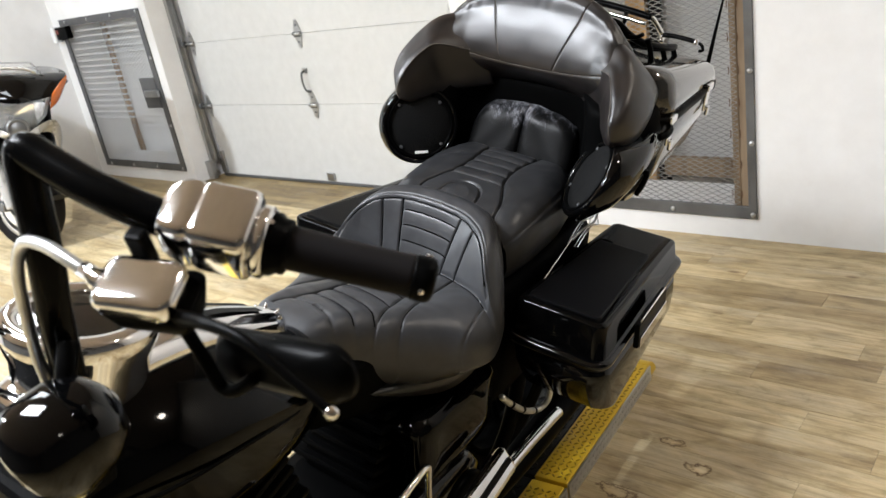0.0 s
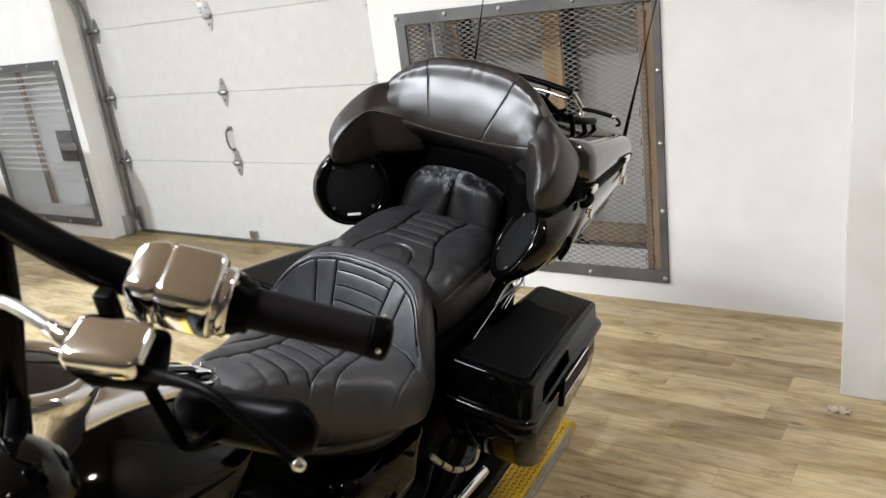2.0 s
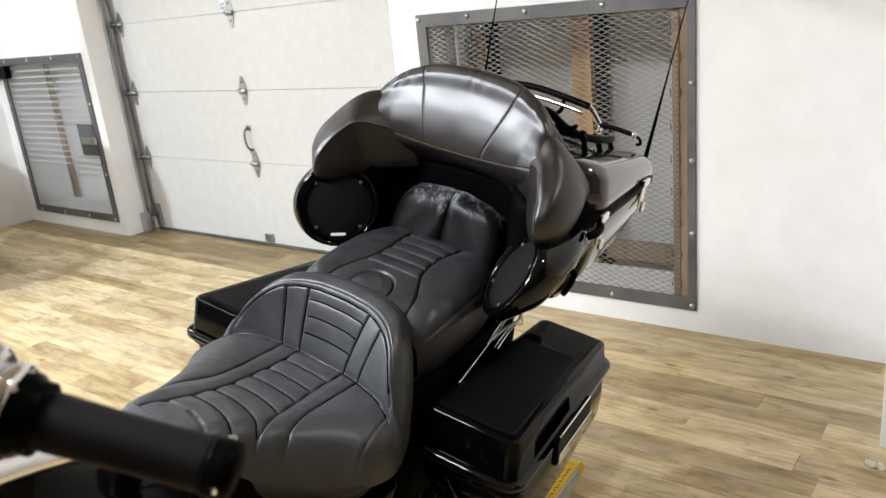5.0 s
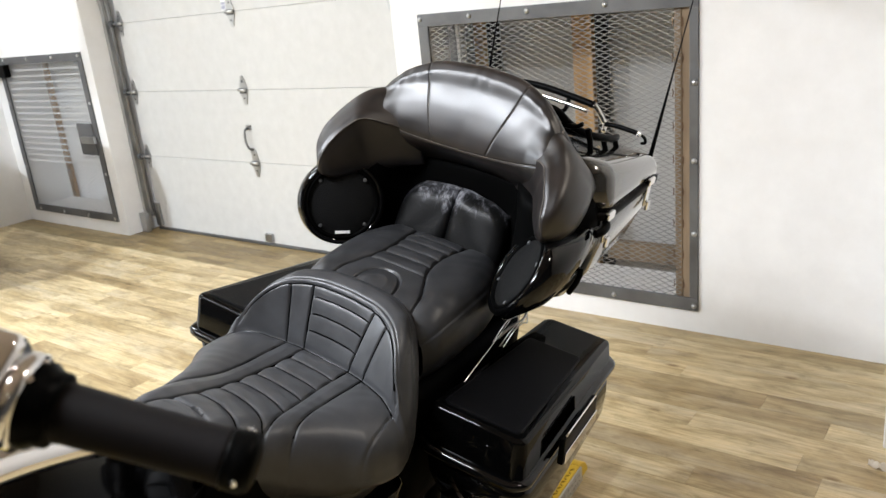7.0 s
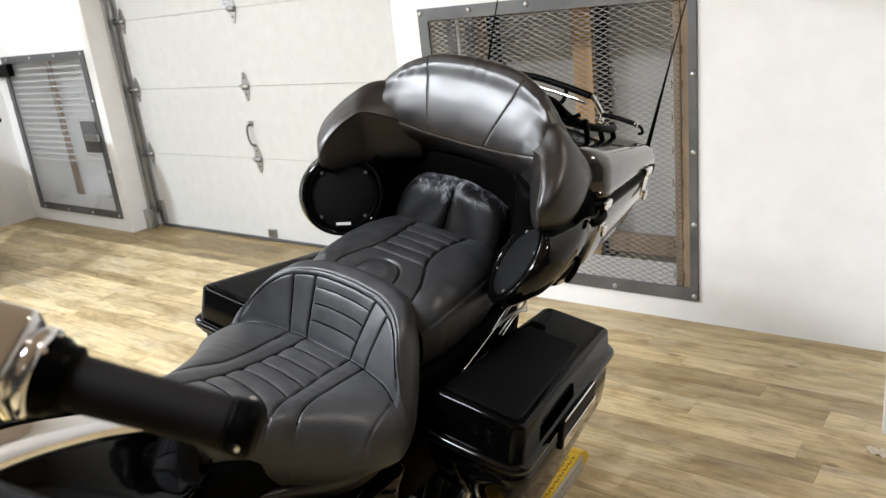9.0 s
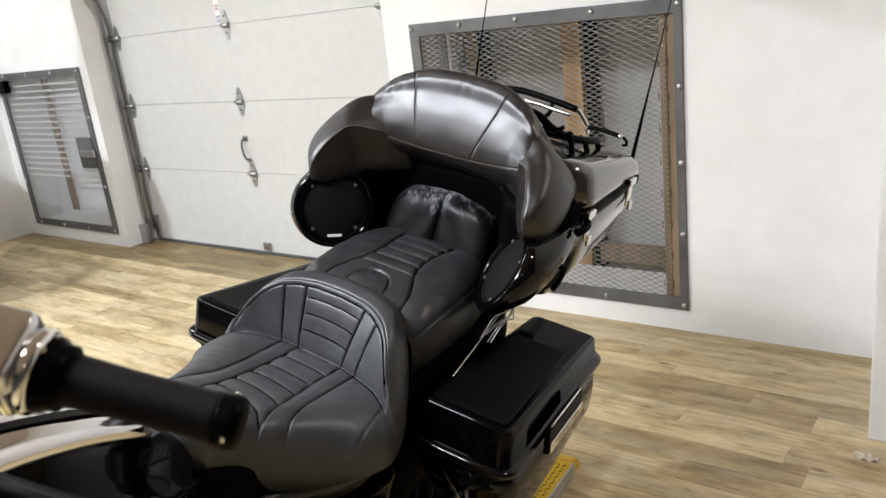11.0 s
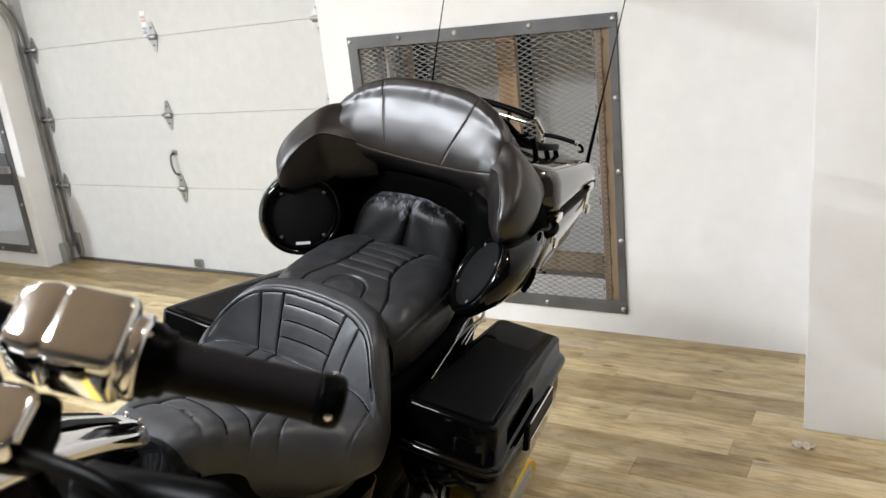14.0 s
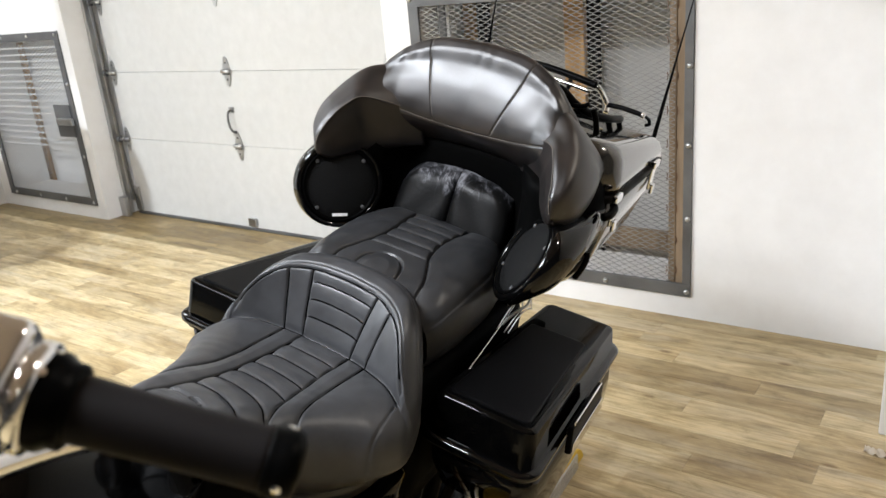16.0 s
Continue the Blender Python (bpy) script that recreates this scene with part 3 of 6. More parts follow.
CL, CR = CAGES
cage(CL, "grey steel framed cage of fine wire mesh with a latch plate", 0.05, 0.022, np.linspace(CL[0] + 0.1, CL[1] - 0.03, 4), (0.45, 0.95), wire=MESHL)
right_cage = cage(CR, "dark steel framed cage of diamond mesh bolted to the wall", 0.047, 0.0225, (-1.762, -1.49, -1.20, -0.85, -0.50), (0.427, 0.721, 1.019), 0.034)
left_recess = recess(*CL, 0.38, PANEL)
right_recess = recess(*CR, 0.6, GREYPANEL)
# studs, boards and the jamb behind the mesh
for z in np.arange(0.5, 1.24, 0.046):
    part("slat", slab(CL[0] + 0.04, CL[1] - 0.04, WY + 0.018, WY + 0.024, z, z + 0.011, bevel=0.002), TRIM, left_recess)
part("stud", slab(-5.985, -5.9, 3.79, 3.855, 0.1, 1.4, bevel=0.004), STUD, left_recess, "bare wood stud")
part("board", slab(-5.97, -5.3, 3.82, 3.855, 0.02, 0.1, bevel=0.003), STUD, left_recess, "bare wood board")
part("stud", slab(-1.245, -1.145, 3.9, 4.0, -0.2, 1.6, bevel=0.004), STUD, right_recess, "orange bare wood stud")
part("strip", slab(-1.143, -1.105, 3.93, 4.0, -0.2, 1.6), RUBBER, right_recess, "dark perforated strip")
part("stud", slab(-1.80, -1.74, 3.9, 4.0, -0.2, 1.6, bevel=0.004), STUD, right_recess, "bare wood stud")
part("strip", slab(-1.738, -1.70, 3.93, 4.0, -0.2, 1.6), RUBBER, right_recess, "dark perforated strip")
part("board", slab(-1.1, -0.3, 3.9, 3.95, 0.10, 0.19, bevel=0.004), WEATHERED, right_recess, "weathered wood board")
part("pale_board", slab(-2.05, -1.81, 3.9, 3.92, 1.15, 1.5, bevel=0.003), WALL, right_recess, "pale painted board")
part("jamb", slab(-0.585, -0.556, WY + 0.012, WY + 0.11, 0.12, 1.32, bevel=0.003), WEATHERED, right_recess, "weathered wood jamb")
part("jamb", slab(-0.553, -0.517, WY + 0.008, WY + 0.09, 0.12, 1.32, bevel=0.003), WEATHERED, right_recess, "weathered wood jamb")
for k, z in enumerate(np.linspace(0.2, 1.24, 9)):
    for x in (-0.59, -0.552):
        bar("weld_hook", [(x, -0.002 + 0.008, z - 0.016), (x + 0.004, 0.002, z), (x, 0.006, z + 0.016)], 0.002, RUST, right_cage, "rusty hinge knuckle", 8, 8)
# latch and lock of the small cage
left_cage = bpy.data.objects["cage"]
part("latch_plate", slab(-4.95, -4.75, -0.018, -0.0125, 0.585, 0.81, bevel=0.002), STEEL, left_cage, "dark latch plate")
part("latch_bolt", slab(-4.90, -4.725, -0.04, -0.0185, 0.67, 0.72, bevel=0.004), GALV, left_cage, "bright latch bolt")
part("lock_box", slab(-5.9, -5.72, -0.06, -0.0125, 1.15, 1.245, bevel=0.008), SATIN, left_cage, "black lock box")
part("lock_cover", slab(-5.96, -5.905, -0.07, -0.0125, 1.13, 1.25, bevel=0.008), TRIM, left_cage, "white plastic lock cover")
part("lock_tag", slab(-5.885, -5.845, -0.064, -0.0602, 1.195, 1.225, bevel=0.001), RED, left_cage, "red tag")


# ---- floor ----
setting(part("floor", slab(LEFT - 0.2, RIGHT + 0.2, FRONT - 0.2, WY + 1.0, -0.1, -0.0017), SUBFLOOR), "subfloor under wood-look vinyl planks", "floor")


def planks(floor):
    rng = random.Random(4)
    w, length = 0.104, 0.92
    near, far_v, far_f = [], [], []
    row = 0
    y = 2.937 - 63 * 0.104
    cache = {}
    while y < DY:
        x = LEFT - rng.random() * length
        while x < RIGHT:
            a, b = max(x, LEFT), min(x + length, RIGHT)
            y1 = min(y + w, DY)
            if b - a > 0.02:
                if b - a > length - 0.01 and y1 - y > w - 0.001 and y > -0.6 and len(near) < 300:
                    near.append((a, y))
                else:
                    near_edge = 0.0003
                    k = len(far_v)
                    e = near_edge
                    far_v += [(a + e, y + e, -0.0016), (b - e, y + e, -0.0016), (b - e, y1 - e, -0.0016), (a + e, y1 - e, -0.0016)]
                    far_v += [(a + 2 * e, y + 2 * e, 0), (b - 2 * e, y + 2 * e, 0), (b - 2 * e, y1 - 2 * e, 0), (a + 2 * e, y1 - 2 * e, 0)]
                    far_f += [(k + 4, k + 5, k + 6, k + 7)] + [(k + i, k + (i + 1) % 4, k + 4 + (i + 1) % 4, k + 4 + i) for i in range(4)]
            x += length
        y += w
        row += 1
    me = bpy.data.meshes.new("planks")
    me.from_pydata(far_v, [], far_f)
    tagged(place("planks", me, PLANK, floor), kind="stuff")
    bm = bmesh.new()
    e = 0.0003
    vs = [bm.verts.new(v) for v in ((e, e, -0.0016), (length - e, e, -0.0016), (length - e, w - e, -0.0016), (e, w - e, -0.0016),
                                    (2 * e, 2 * e, 0), (length - 2 * e, 2 * e, 0), (length - 2 * e, w - 2 * e, 0), (2 * e, w - 2 * e, 0))]
    bm.faces.new(vs[4:])
    for i in range(4):
        bm.faces.new((vs[i], vs[(i + 1) % 4], vs[4 + (i + 1) % 4], vs[4 + i]))
    me = bpy.data.meshes.new("plank")
    bm.to_mesh(me)
    bm.free()
    me.materials.append(PLANK)
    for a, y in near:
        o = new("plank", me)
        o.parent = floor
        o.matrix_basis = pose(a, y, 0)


# ---- the touring motorcycle ----
# local axes: x to its left side, y to its rear, z up; it leans on its stand
BIKE = pose(-0.652, 1.5, 0.03) @ pose(0, 0, 0, 0, 0, 5.2) @ pose(0, 0, 0, 0, 14, 0)
bike = thing("motorcycle", BIKE, "black touring motorcycle with leather seats and saddlebags, leaning on its stand", "motorcycle")


def groove(d, width=0.0042, depth=0.0062):
    return depth * np.exp(-((d / width) ** 2))


# the driver's seat is turned a little against the frame
SEAT = Matrix.Translation((-0.012, -0.134, 0)) @ pose(0, 0, 0, 0, 0, -3.5) @ Matrix.Translation((0, 0.134, 0))


def driver_seat():
    v = np.concatenate([np.linspace(-0.55, -0.533, 10), np.linspace(-0.53, -0.17, 150), np.linspace(-0.1685, -0.07, 80), np.linspace(-0.0685, -0.012, 28), np.linspace(-0.01, 0.004, 8)])
    w = table(v, [-0.55, -0.545, -0.53, -0.5, -0.46, -0.42, -0.36, -0.3, -0.25, -0.2, -0.15, -0.1, -0.06, -0.025, -0.006, 0.004],
              [0.02, 0.04, 0.062, 0.078, 0.09, 0.105, 0.14, 0.18, 0.205, 0.222, 0.23, 0.22, 0.195, 0.15, 0.1, 0.05])
    s = np.linspace(-1, 1, 321)
    s = np.sign(s) * (1 - (1 - np.abs(s)) ** 1.1)
    V, S = np.meshgrid(v, s, indexing="ij")
    X = S * w[:, None]
    A = np.abs(X)
    bend = table(V, [-0.55, -0.3, -0.17, -0.05, 0.004], [0, 0.15, 1, 1, 0.5])
    Y = V - 1.33 * np.minimum(A, 0.2) ** 2 * bend
    yc = -0.128 - 1.33 * np.minimum(A, 0.2) ** 2
    yr = table(A, [0, 0.05, 0.084, 0.117, 0.145, 0.17, 0.188, 0.23], [-0.08, -0.083, -0.092, -0.109, -0.13, -0.155, -0.168, -0.19])
    zr = table(A, [0, 0.06, 0.117, 0.15, 0.17, 0.19, 0.23], [0.91, 0.909, 0.903, 0.884, 0.862, 0.835, 0.8])
    pan = table(Y, [-0.55, -0.52, -0.48, -0.44, -0.4, -0.3, -0.2, -0.134, 0.05], [0.832, 0.852, 0.861, 0.855, 0.844, 0.815, 0.796, 0.791, 0.792]) + 0.25 * X**2
    span = np.maximum(yr - yc, 0.01)
    t = (Y - yc) / span
    tt = np.clip(t, 0, 1)
    z = pan + (zr - pan) * tt * (1.25 - 0.25 * tt)
    u = np.clip(Y - yr, 0, 0.2)
    z = z + 0.013 * np.sin(np.clip(u / 0.03, 0, math.pi / 2)) - 9.0 * np.clip(u - 0.022, 0, 1) ** 2
    # padding: each panel swells between its seams
    AL = np.abs(X - table(Y, [-0.48, -0.43, -0.37, -0.32, -0.26, -0.2, -0.13], [0.05, 0.045, 0.033, 0.022, 0.011, 0.002, -0.002]))
    xi = np.where(t < 0, table(Y, [-0.48, -0.43, -0.37, -0.32, -0.26, -0.2, -0.13], [0.095, 0.078, 0.065, 0.059, 0.056, 0.053, 0.054]), 0.054 + 0.019 * tt)
    xo = np.where(t < 0, table(Y, [-0.48, -0.44, -0.35, -0.32, -0.26, -0.2, -0.13], [0.15, 0.13, 0.1, 0.093, 0.09, 0.091, 0.092]), 0.092 + 0.022 * tt)
    lines = [np.abs(AL - xi) + 9 * (t > 1) + 9 * (Y < -0.485), np.abs(AL - xo) + 9 * (t > 1) + 9 * (Y < -0.485)]
    lines.append(np.abs(Y - yc) * 0.9 + 9 * (A > 0.193))
    lines.append(np.abs(Y - yr) * 0.8 + 9 * (A > 0.19))
    seam2 = np.abs(u - 0.009) + 9 * (A > 0.2)
    side = np.abs(A - 0.19 - 0.2 * np.clip(-0.185 - Y, 0, 1)) + 9 * (Y > -0.183) + 9 * (Y < -0.36)
    d = np.minimum.reduce(lines)
    z = z + 0.0045 * (1 - np.exp(-d / 0.014)) * (d < 5) * (t < 1)
    g = 0.0045 * np.exp(-((d / 0.0019) ** 2))
    g = np.maximum(g, 0.002 * np.exp(-((seam2 / 0.0018) ** 2)))
    g = np.maximum(g, 0.0025 * np.exp(-((side / 0.002) ** 2)))
    g = np.maximum(g, 0.0025 * np.exp(-(((u - 0.052) / 0.002) ** 2)) * (A < 0.2))
    k = (-0.128 - Y - 0.6 * X**2 * np.clip((-0.2 - Y) / 0.2, 0, 1) * 6) / 0.0445
    rib = (AL < xi) & (t < 0) & (k < 7.4) & (k > 0)
    f = np.abs(k - np.round(k)) * 0.0445
    swell = 0.0046 * (1 - np.exp(-f / 0.011))
    g = np.maximum(g, np.where(rib & (k > 0.5), 0.0012 * np.exp(-((f / 0.003) ** 2)), 0))
    z = z + np.where(rib, swell - 0.003, 0)
    kb = t * 4
    fb = np.abs(kb - np.round(kb)) * 0.029
    ribb = (AL < xi) & (t >= 0) & (t < 1)
    z = z + np.where(ribb, 0.003 * (1 - np.exp(-fb / 0.009)) - 0.0015, 0)
    back = np.where(ribb & (kb > 0.5) & (kb < 3.5), 0.0008 * np.exp(-((fb / 0.004) ** 2)), 0)
    z = z - g
    Y = Y + back + 0.5 * g * ((t > 0) & (t < 1))
    # soft shallow creases in the hide
    z = z + 0.0003 * np.sin(31 * X + 9 * np.sin(23 * Y)) * np.sin(41 * Y + 5 * np.sin(29 * X))
    start = table(Y, [-0.55, -0.45, -0.25, -0.15, 0.0], [0.56, 0.54, 0.5, 0.6, 0.66])
    e = np.clip((np.abs(S) - start) / (1 - start), 0, 1)
    z = z - table(Y, [-0.55, -0.45, -0.3, -0.2, -0.12, 0.0], [0.045, 0.07, 0.1, 0.098, 0.07, 0.058]) * (1 - np.sqrt(np.clip(1 - e**2.3, 0, 1)))
    sides = []
    q = np.linspace(0, 1, 11)[1:]
    for c in (0, -1):
        zb = z[:, c]
        foot = zb - table(v, [-0.55, -0.45, -0.3, -0.2, -0.1, 0.004], [0.04, 0.09, 0.085, 0.055, 0.06, 0.09])
        sides.append(np.stack([np.stack([X[:, c] * (1 - 0.38 * h ** 1.7 + 0.05 * math.sin(math.pi * h)), Y[:, c], zb + (foot - zb) * h], -1) for h in q], 1))
    top = np.stack([X, Y, z], -1)
    P = np.concatenate([sides[0][:, ::-1], top, sides[1]], 1)
    # where a seam runs, as lines through the grid
    def along(field, keep, axis):
        f, k, g3 = (field, keep, top) if axis else (field.T, keep.T, top.transpose(1, 0, 2))
        runs = [[], []]
        for i in range(len(f)):
            hits = np.nonzero((f[i, :-1] * f[i, 1:] <= 0) & k[i, :-1])[0]
            if axis and len(hits) >= 2:
                for n_, j in ((0, hits[0]), (1, hits[-1])):
                    runs[n_].append(g3[i, j])
            elif not axis and len(hits):
                runs[0].append(g3[i, hits[0]])
        return [np.array(q[::3]) for q in runs if len(q) > 12]
    inside = np.abs(S) < 0.84
    pan_ = (t < 0) & (Y > -0.475) & inside
    seams = along(AL - xi, pan_, 1) + along(AL - xo, pan_, 1)
    on_back = (t >= 0) & (t < 1) & (A < 0.15)
    seams += along(AL - xi, on_back, 1) + along(AL - xo, on_back, 1)
    crease = along(Y - yc, A < 0.188, 0)
    seams += along(Y - yr, A < 0.18, 0)
    for n_ in range(1, 7):
        seams += along(k - n_, rib & inside, 0)
    for n_ in (1, 2, 3):
        seams += along(kb - n_, ribb, 0)
    return P, seams, crease


SEATP, SEAMLINES, CREASE = driver_seat()
seat = place("driver_seat", sheet("driver_seat", SEATP), LITLEATHER, bike, "black stitched leather bucket seat", True)
seat.matrix_basis = SEAT
# added black bars darken seams and crease as groove shade would
for line, thick in [(q, 0.0016) for q in SEAMLINES] + [(q, 0.0034) for q in CREASE]:
    for _ in range(2):
        line[1:-1] = (line[:-2] + 2 * line[1:-1] + line[2:]) / 4
    bar("seam", line, thick, GROOVESHADE, seat, "", len(line) * 2, 6)
place("seat_emblem", sheet("seat_emblem", [[(0.02 + rx * math.cos(a), -0.44 + ry * math.sin(a), zz) for a in np.linspace(0, 2 * math.pi, 40, endpoint=False)] for rx, ry, zz in ((0.015, 0.01, 0.852), (0.014, 0.009, 0.858), (0.012, 0.0075, 0.858), (0.011, 0.0065, 0.8565), (0.002, 0.001, 0.857))], True), LEATHER, seat, "embossed oval emblem", True)


def passenger_seat():
    y = np.linspace(-0.06, 0.285, 210)
    w = table(y, [-0.06, -0.02, 0.05, 0.12, 0.2, 0.25, 0.285], [0.15, 0.168, 0.176, 0.176, 0.164, 0.145, 0.11])
    s = np.linspace(-1, 1, 241)
    Y, S = np.meshgrid(y, s, indexing="ij")
    X = S * w[:, None]
    A = np.abs(X)
    z = table(Y, [-0.06, 0, 0.08, 0.16, 0.22, 0.28], [0.88, 0.908, 0.92, 0.924, 0.92, 0.905]) - 0.45 * X**2 * np.clip(A / 0.1, 0, 1)
    xp = table(Y, [-0.06, 0.0, 0.04, 0.08, 0.13, 0.2, 0.26], [0.1, 0.094, 0.078, 0.06, 0.054, 0.06, 0.064])
    d = np.abs(A - xp)
    # half-round tab at the front of the ribbed panel
    r = np.sqrt((X / 0.045) ** 2 + (np.maximum(Y + 0.012, 0) / 0.05) ** 2)
    tab = np.abs(r - 1) * 0.045
    z = z + 0.008 * (1 - np.exp(-d / 0.014)) * (A > xp) + 0.003 * (1 - np.exp(-d / 0.01)) * (A <= xp)
    g = 0.007 * np.exp(-((d / 0.0024) ** 2))
    z = z + 0.005 * np.clip(1 - r, 0, 0.5) / 0.5
    g = np.maximum(g, 0.006 * np.exp(-((tab / 0.0022) ** 2)))
    k = (Y - 0.062) / 0.036
    rib = (A < xp) & (k > -0.2) & (k < 4.6)
    f = np.abs(k - np.round(k)) * 0.036
    g = np.maximum(g, np.where(rib, 0.0015 * np.exp(-((f / 0.003) ** 2)), 0))
    z = z + np.where(rib, 0.0052 * (1 - np.exp(-f / 0.01)) - 0.002, 0)
    g = np.maximum(g, 0.003 * np.exp(-(((np.abs(S) - 0.93) * 0.17 / 0.002) ** 2)))
    z = z - g + 0.0006 * np.sin(33 * X + 7 * np.sin(21 * Y)) * np.sin(37 * Y + 4 * np.sin(27 * X))
    e = np.clip((np.abs(S) - 0.64) / 0.36, 0, 1)
    z = z - 0.06 * (1 - np.sqrt(np.clip(1 - e**2.2, 0, 1)))
    q = np.linspace(0, 1, 9)[1:]
    sides = []
    for c in (0, -1):
        zb = z[:, c]
        sides.append(np.stack([np.stack([X[:, c] * (1 - 0.3 * h ** 1.7 + 0.05 * math.sin(math.pi * h)), y, zb + (0.745 - zb) * h], -1) for h in q], 1))
    return np.concatenate([sides[0][:, ::-1], np.stack([X, Y, z], -1), sides[1]], 1)


place("passenger_seat", sheet("passenger_seat", passenger_seat()), LEATHER, bike, "black stitched leather passenger seat", True)


# wraparound backrest
def backrest():
    ax = [0, 0.08, 0.15, 0.2, 0.225, 0.25, 0.268]
    zt = [1.279, 1.272, 1.246, 1.203, 1.17, 1.115, 1.075]
    zs = [1.125, 1.127, 1.134, 1.145, 1.136, 1.1, 1.06]
    zb = [1.058, 1.053, 1.036, 0.998, 0.99, 1.0, 1.03]
    yf = [0.248, 0.245, 0.236, 0.22, 0.236, 0.265, 0.29]
    yt = [0.318, 0.315, 0.304, 0.292, 0.292, 0.295, 0.3]
    yb = [0.40, 0.40, 0.395, 0.385, 0.37, 0.345, 0.31]
    lip = [0.05, 0.05, 0.046, 0.036, 0.02, 0.006, 0.0]
    xs = np.linspace(-0.268, 0.268, 401)
    a = np.abs(xs)
    T = {n: table(a, ax, v) for n, v in dict(zt=zt, zs=zs, zb=zb, yf=yf, yt=yt, yb=yb, lip=lip).items()}
    rows = []
    for i, x in enumerate(xs):
        q = {n: T[n][i] for n in T}
        h = q["zt"] - q["zs"]
        d = q["zs"] - q["zb"]
        loop = [(q["yf"] + 0.06 + q["lip"], q["zb"] + 0.006), (q["yf"] + 0.026 + 0.9 * q["lip"], q["zb"] + 0.08 * d), (q["yf"] + 0.008 + 0.55 * q["lip"], q["zb"] + 0.4 * d), (q["yf"] + 0.16 * q["lip"], q["zb"] + 0.8 * d),
                (q["yf"] + 0.007, q["zs"] + 0.12 * h), (q["yf"] + 0.3 * (q["yt"] - q["yf"]), q["zs"] + 0.42 * h), (q["yf"] + 0.57 * (q["yt"] - q["yf"]), q["zs"] + 0.7 * h), (q["yt"] - 0.018, q["zs"] + 0.92 * h), (q["yt"] + 0.01, q["zt"] - 0.001),
                (q["yb"] - 0.012, q["zt"] - 0.03 - 0.3 * abs(x)), (q["yb"], (q["zt"] + q["zb"]) / 2), (q["yb"] - 0.01, q["zb"] + 0.01), ((q["yb"] + q["yf"]) / 2 + 0.02, q["zb"])]
        r = ring(loop, 264)
        rows.append(np.column_stack([np.full(len(r), x), r]))
    P = np.array(rows)
    N = normals(P, True)
    X, Y, Z = P[..., 0], P[..., 1], P[..., 2]
    A = np.abs(X)
    front = (np.arange(P.shape[1]) < 180)[None, :]
    zseam = table(A, [0, 0.06, 0.13, 0.2, 0.25], [1.114, 1.116, 1.123, 1.14, 1.155])
    sx = 0.064 + 0.35 * np.clip(Z - 1.12, 0, 1)
    g = groove(A - sx, 0.0016, 0.0016) * (Z > zseam) * front
    g = np.maximum(g, groove(Z - zseam, 0.0016, 0.0016) * (A < 0.222) * front)
    wing = 0.222 - np.where(Z < 1.145, (1.145 - Z) * 0.12, (Z - 1.145) * 0.3)
    g = np.maximum(g, groove(A - wing, 0.0016, 0.0016) * front * (Z < 1.23))
    side = np.sign(np.sum(N * (P - P.mean(axis=(0, 1))), -1, keepdims=True).mean())
    top = np.exp(-(((Z - table(A, ax, zt) + 0.012) / 0.02) ** 2))
    g = g + top * 0.0006 * np.sin(150 * X + 3 * np.sin(40 * X)) * (0.4 + 0.6 * np.sin(17 * X + 1) ** 2)
    g = g + 0.0002 * np.sin(26 * X + 4 * np.sin(19 * Z)) * np.sin(34 * Z + 3 * np.sin(23 * X)) * front
    Q = P - N * side * g[..., None]
    lines = []
    # thread along the seams
    flat = [Q[i, j] + N[i, j] * side * 0.0006 for i in range(8, len(xs) - 8, 6) if abs(xs[i]) < 0.22 for j in [20 + int(np.argmin(np.abs(Z[i, 20:120] - zseam[i, 20:120])))]]
    lines.append(flat)
    for e in (-1, 1):
        up = []
        for j in range(60, 176, 4):
            i = int(np.argmin(np.abs(X[:, j] - e * sx[:, j])))
            if Z[i, j] > zseam[i, j]:
                up.append(Q[i, j] + N[i, j] * side * 0.0006)
        lines.append(up)
        rim = []
        for j in range(28, 140, 4):
            i = int(np.argmin(np.abs(X[:, j] - e * wing[:, j])))
            if Z[i, j] < 1.2:
                rim.append(Q[i, j] + N[i, j] * side * 0.0006)
        lines.append(rim)
    def ease(line):
        q = np.array(line)
        for _ in range(6):
            q[1:-1] = (q[:-2] + 2 * q[1:-1] + q[2:]) / 4
        return q
    return Q, [ease(n) for n in lines if len(n) > 4]


BR, SEAMS = backrest()
rest = place("backrest", sheet("backrest", BR, True, True), GLOSSLEATHER, bike, "glossy black leather wraparound backrest", True)
for line in SEAMS:
    bar("stitching", line, 0.0006, THREAD, rest, "pale stitching", len(line) * 2, 6)

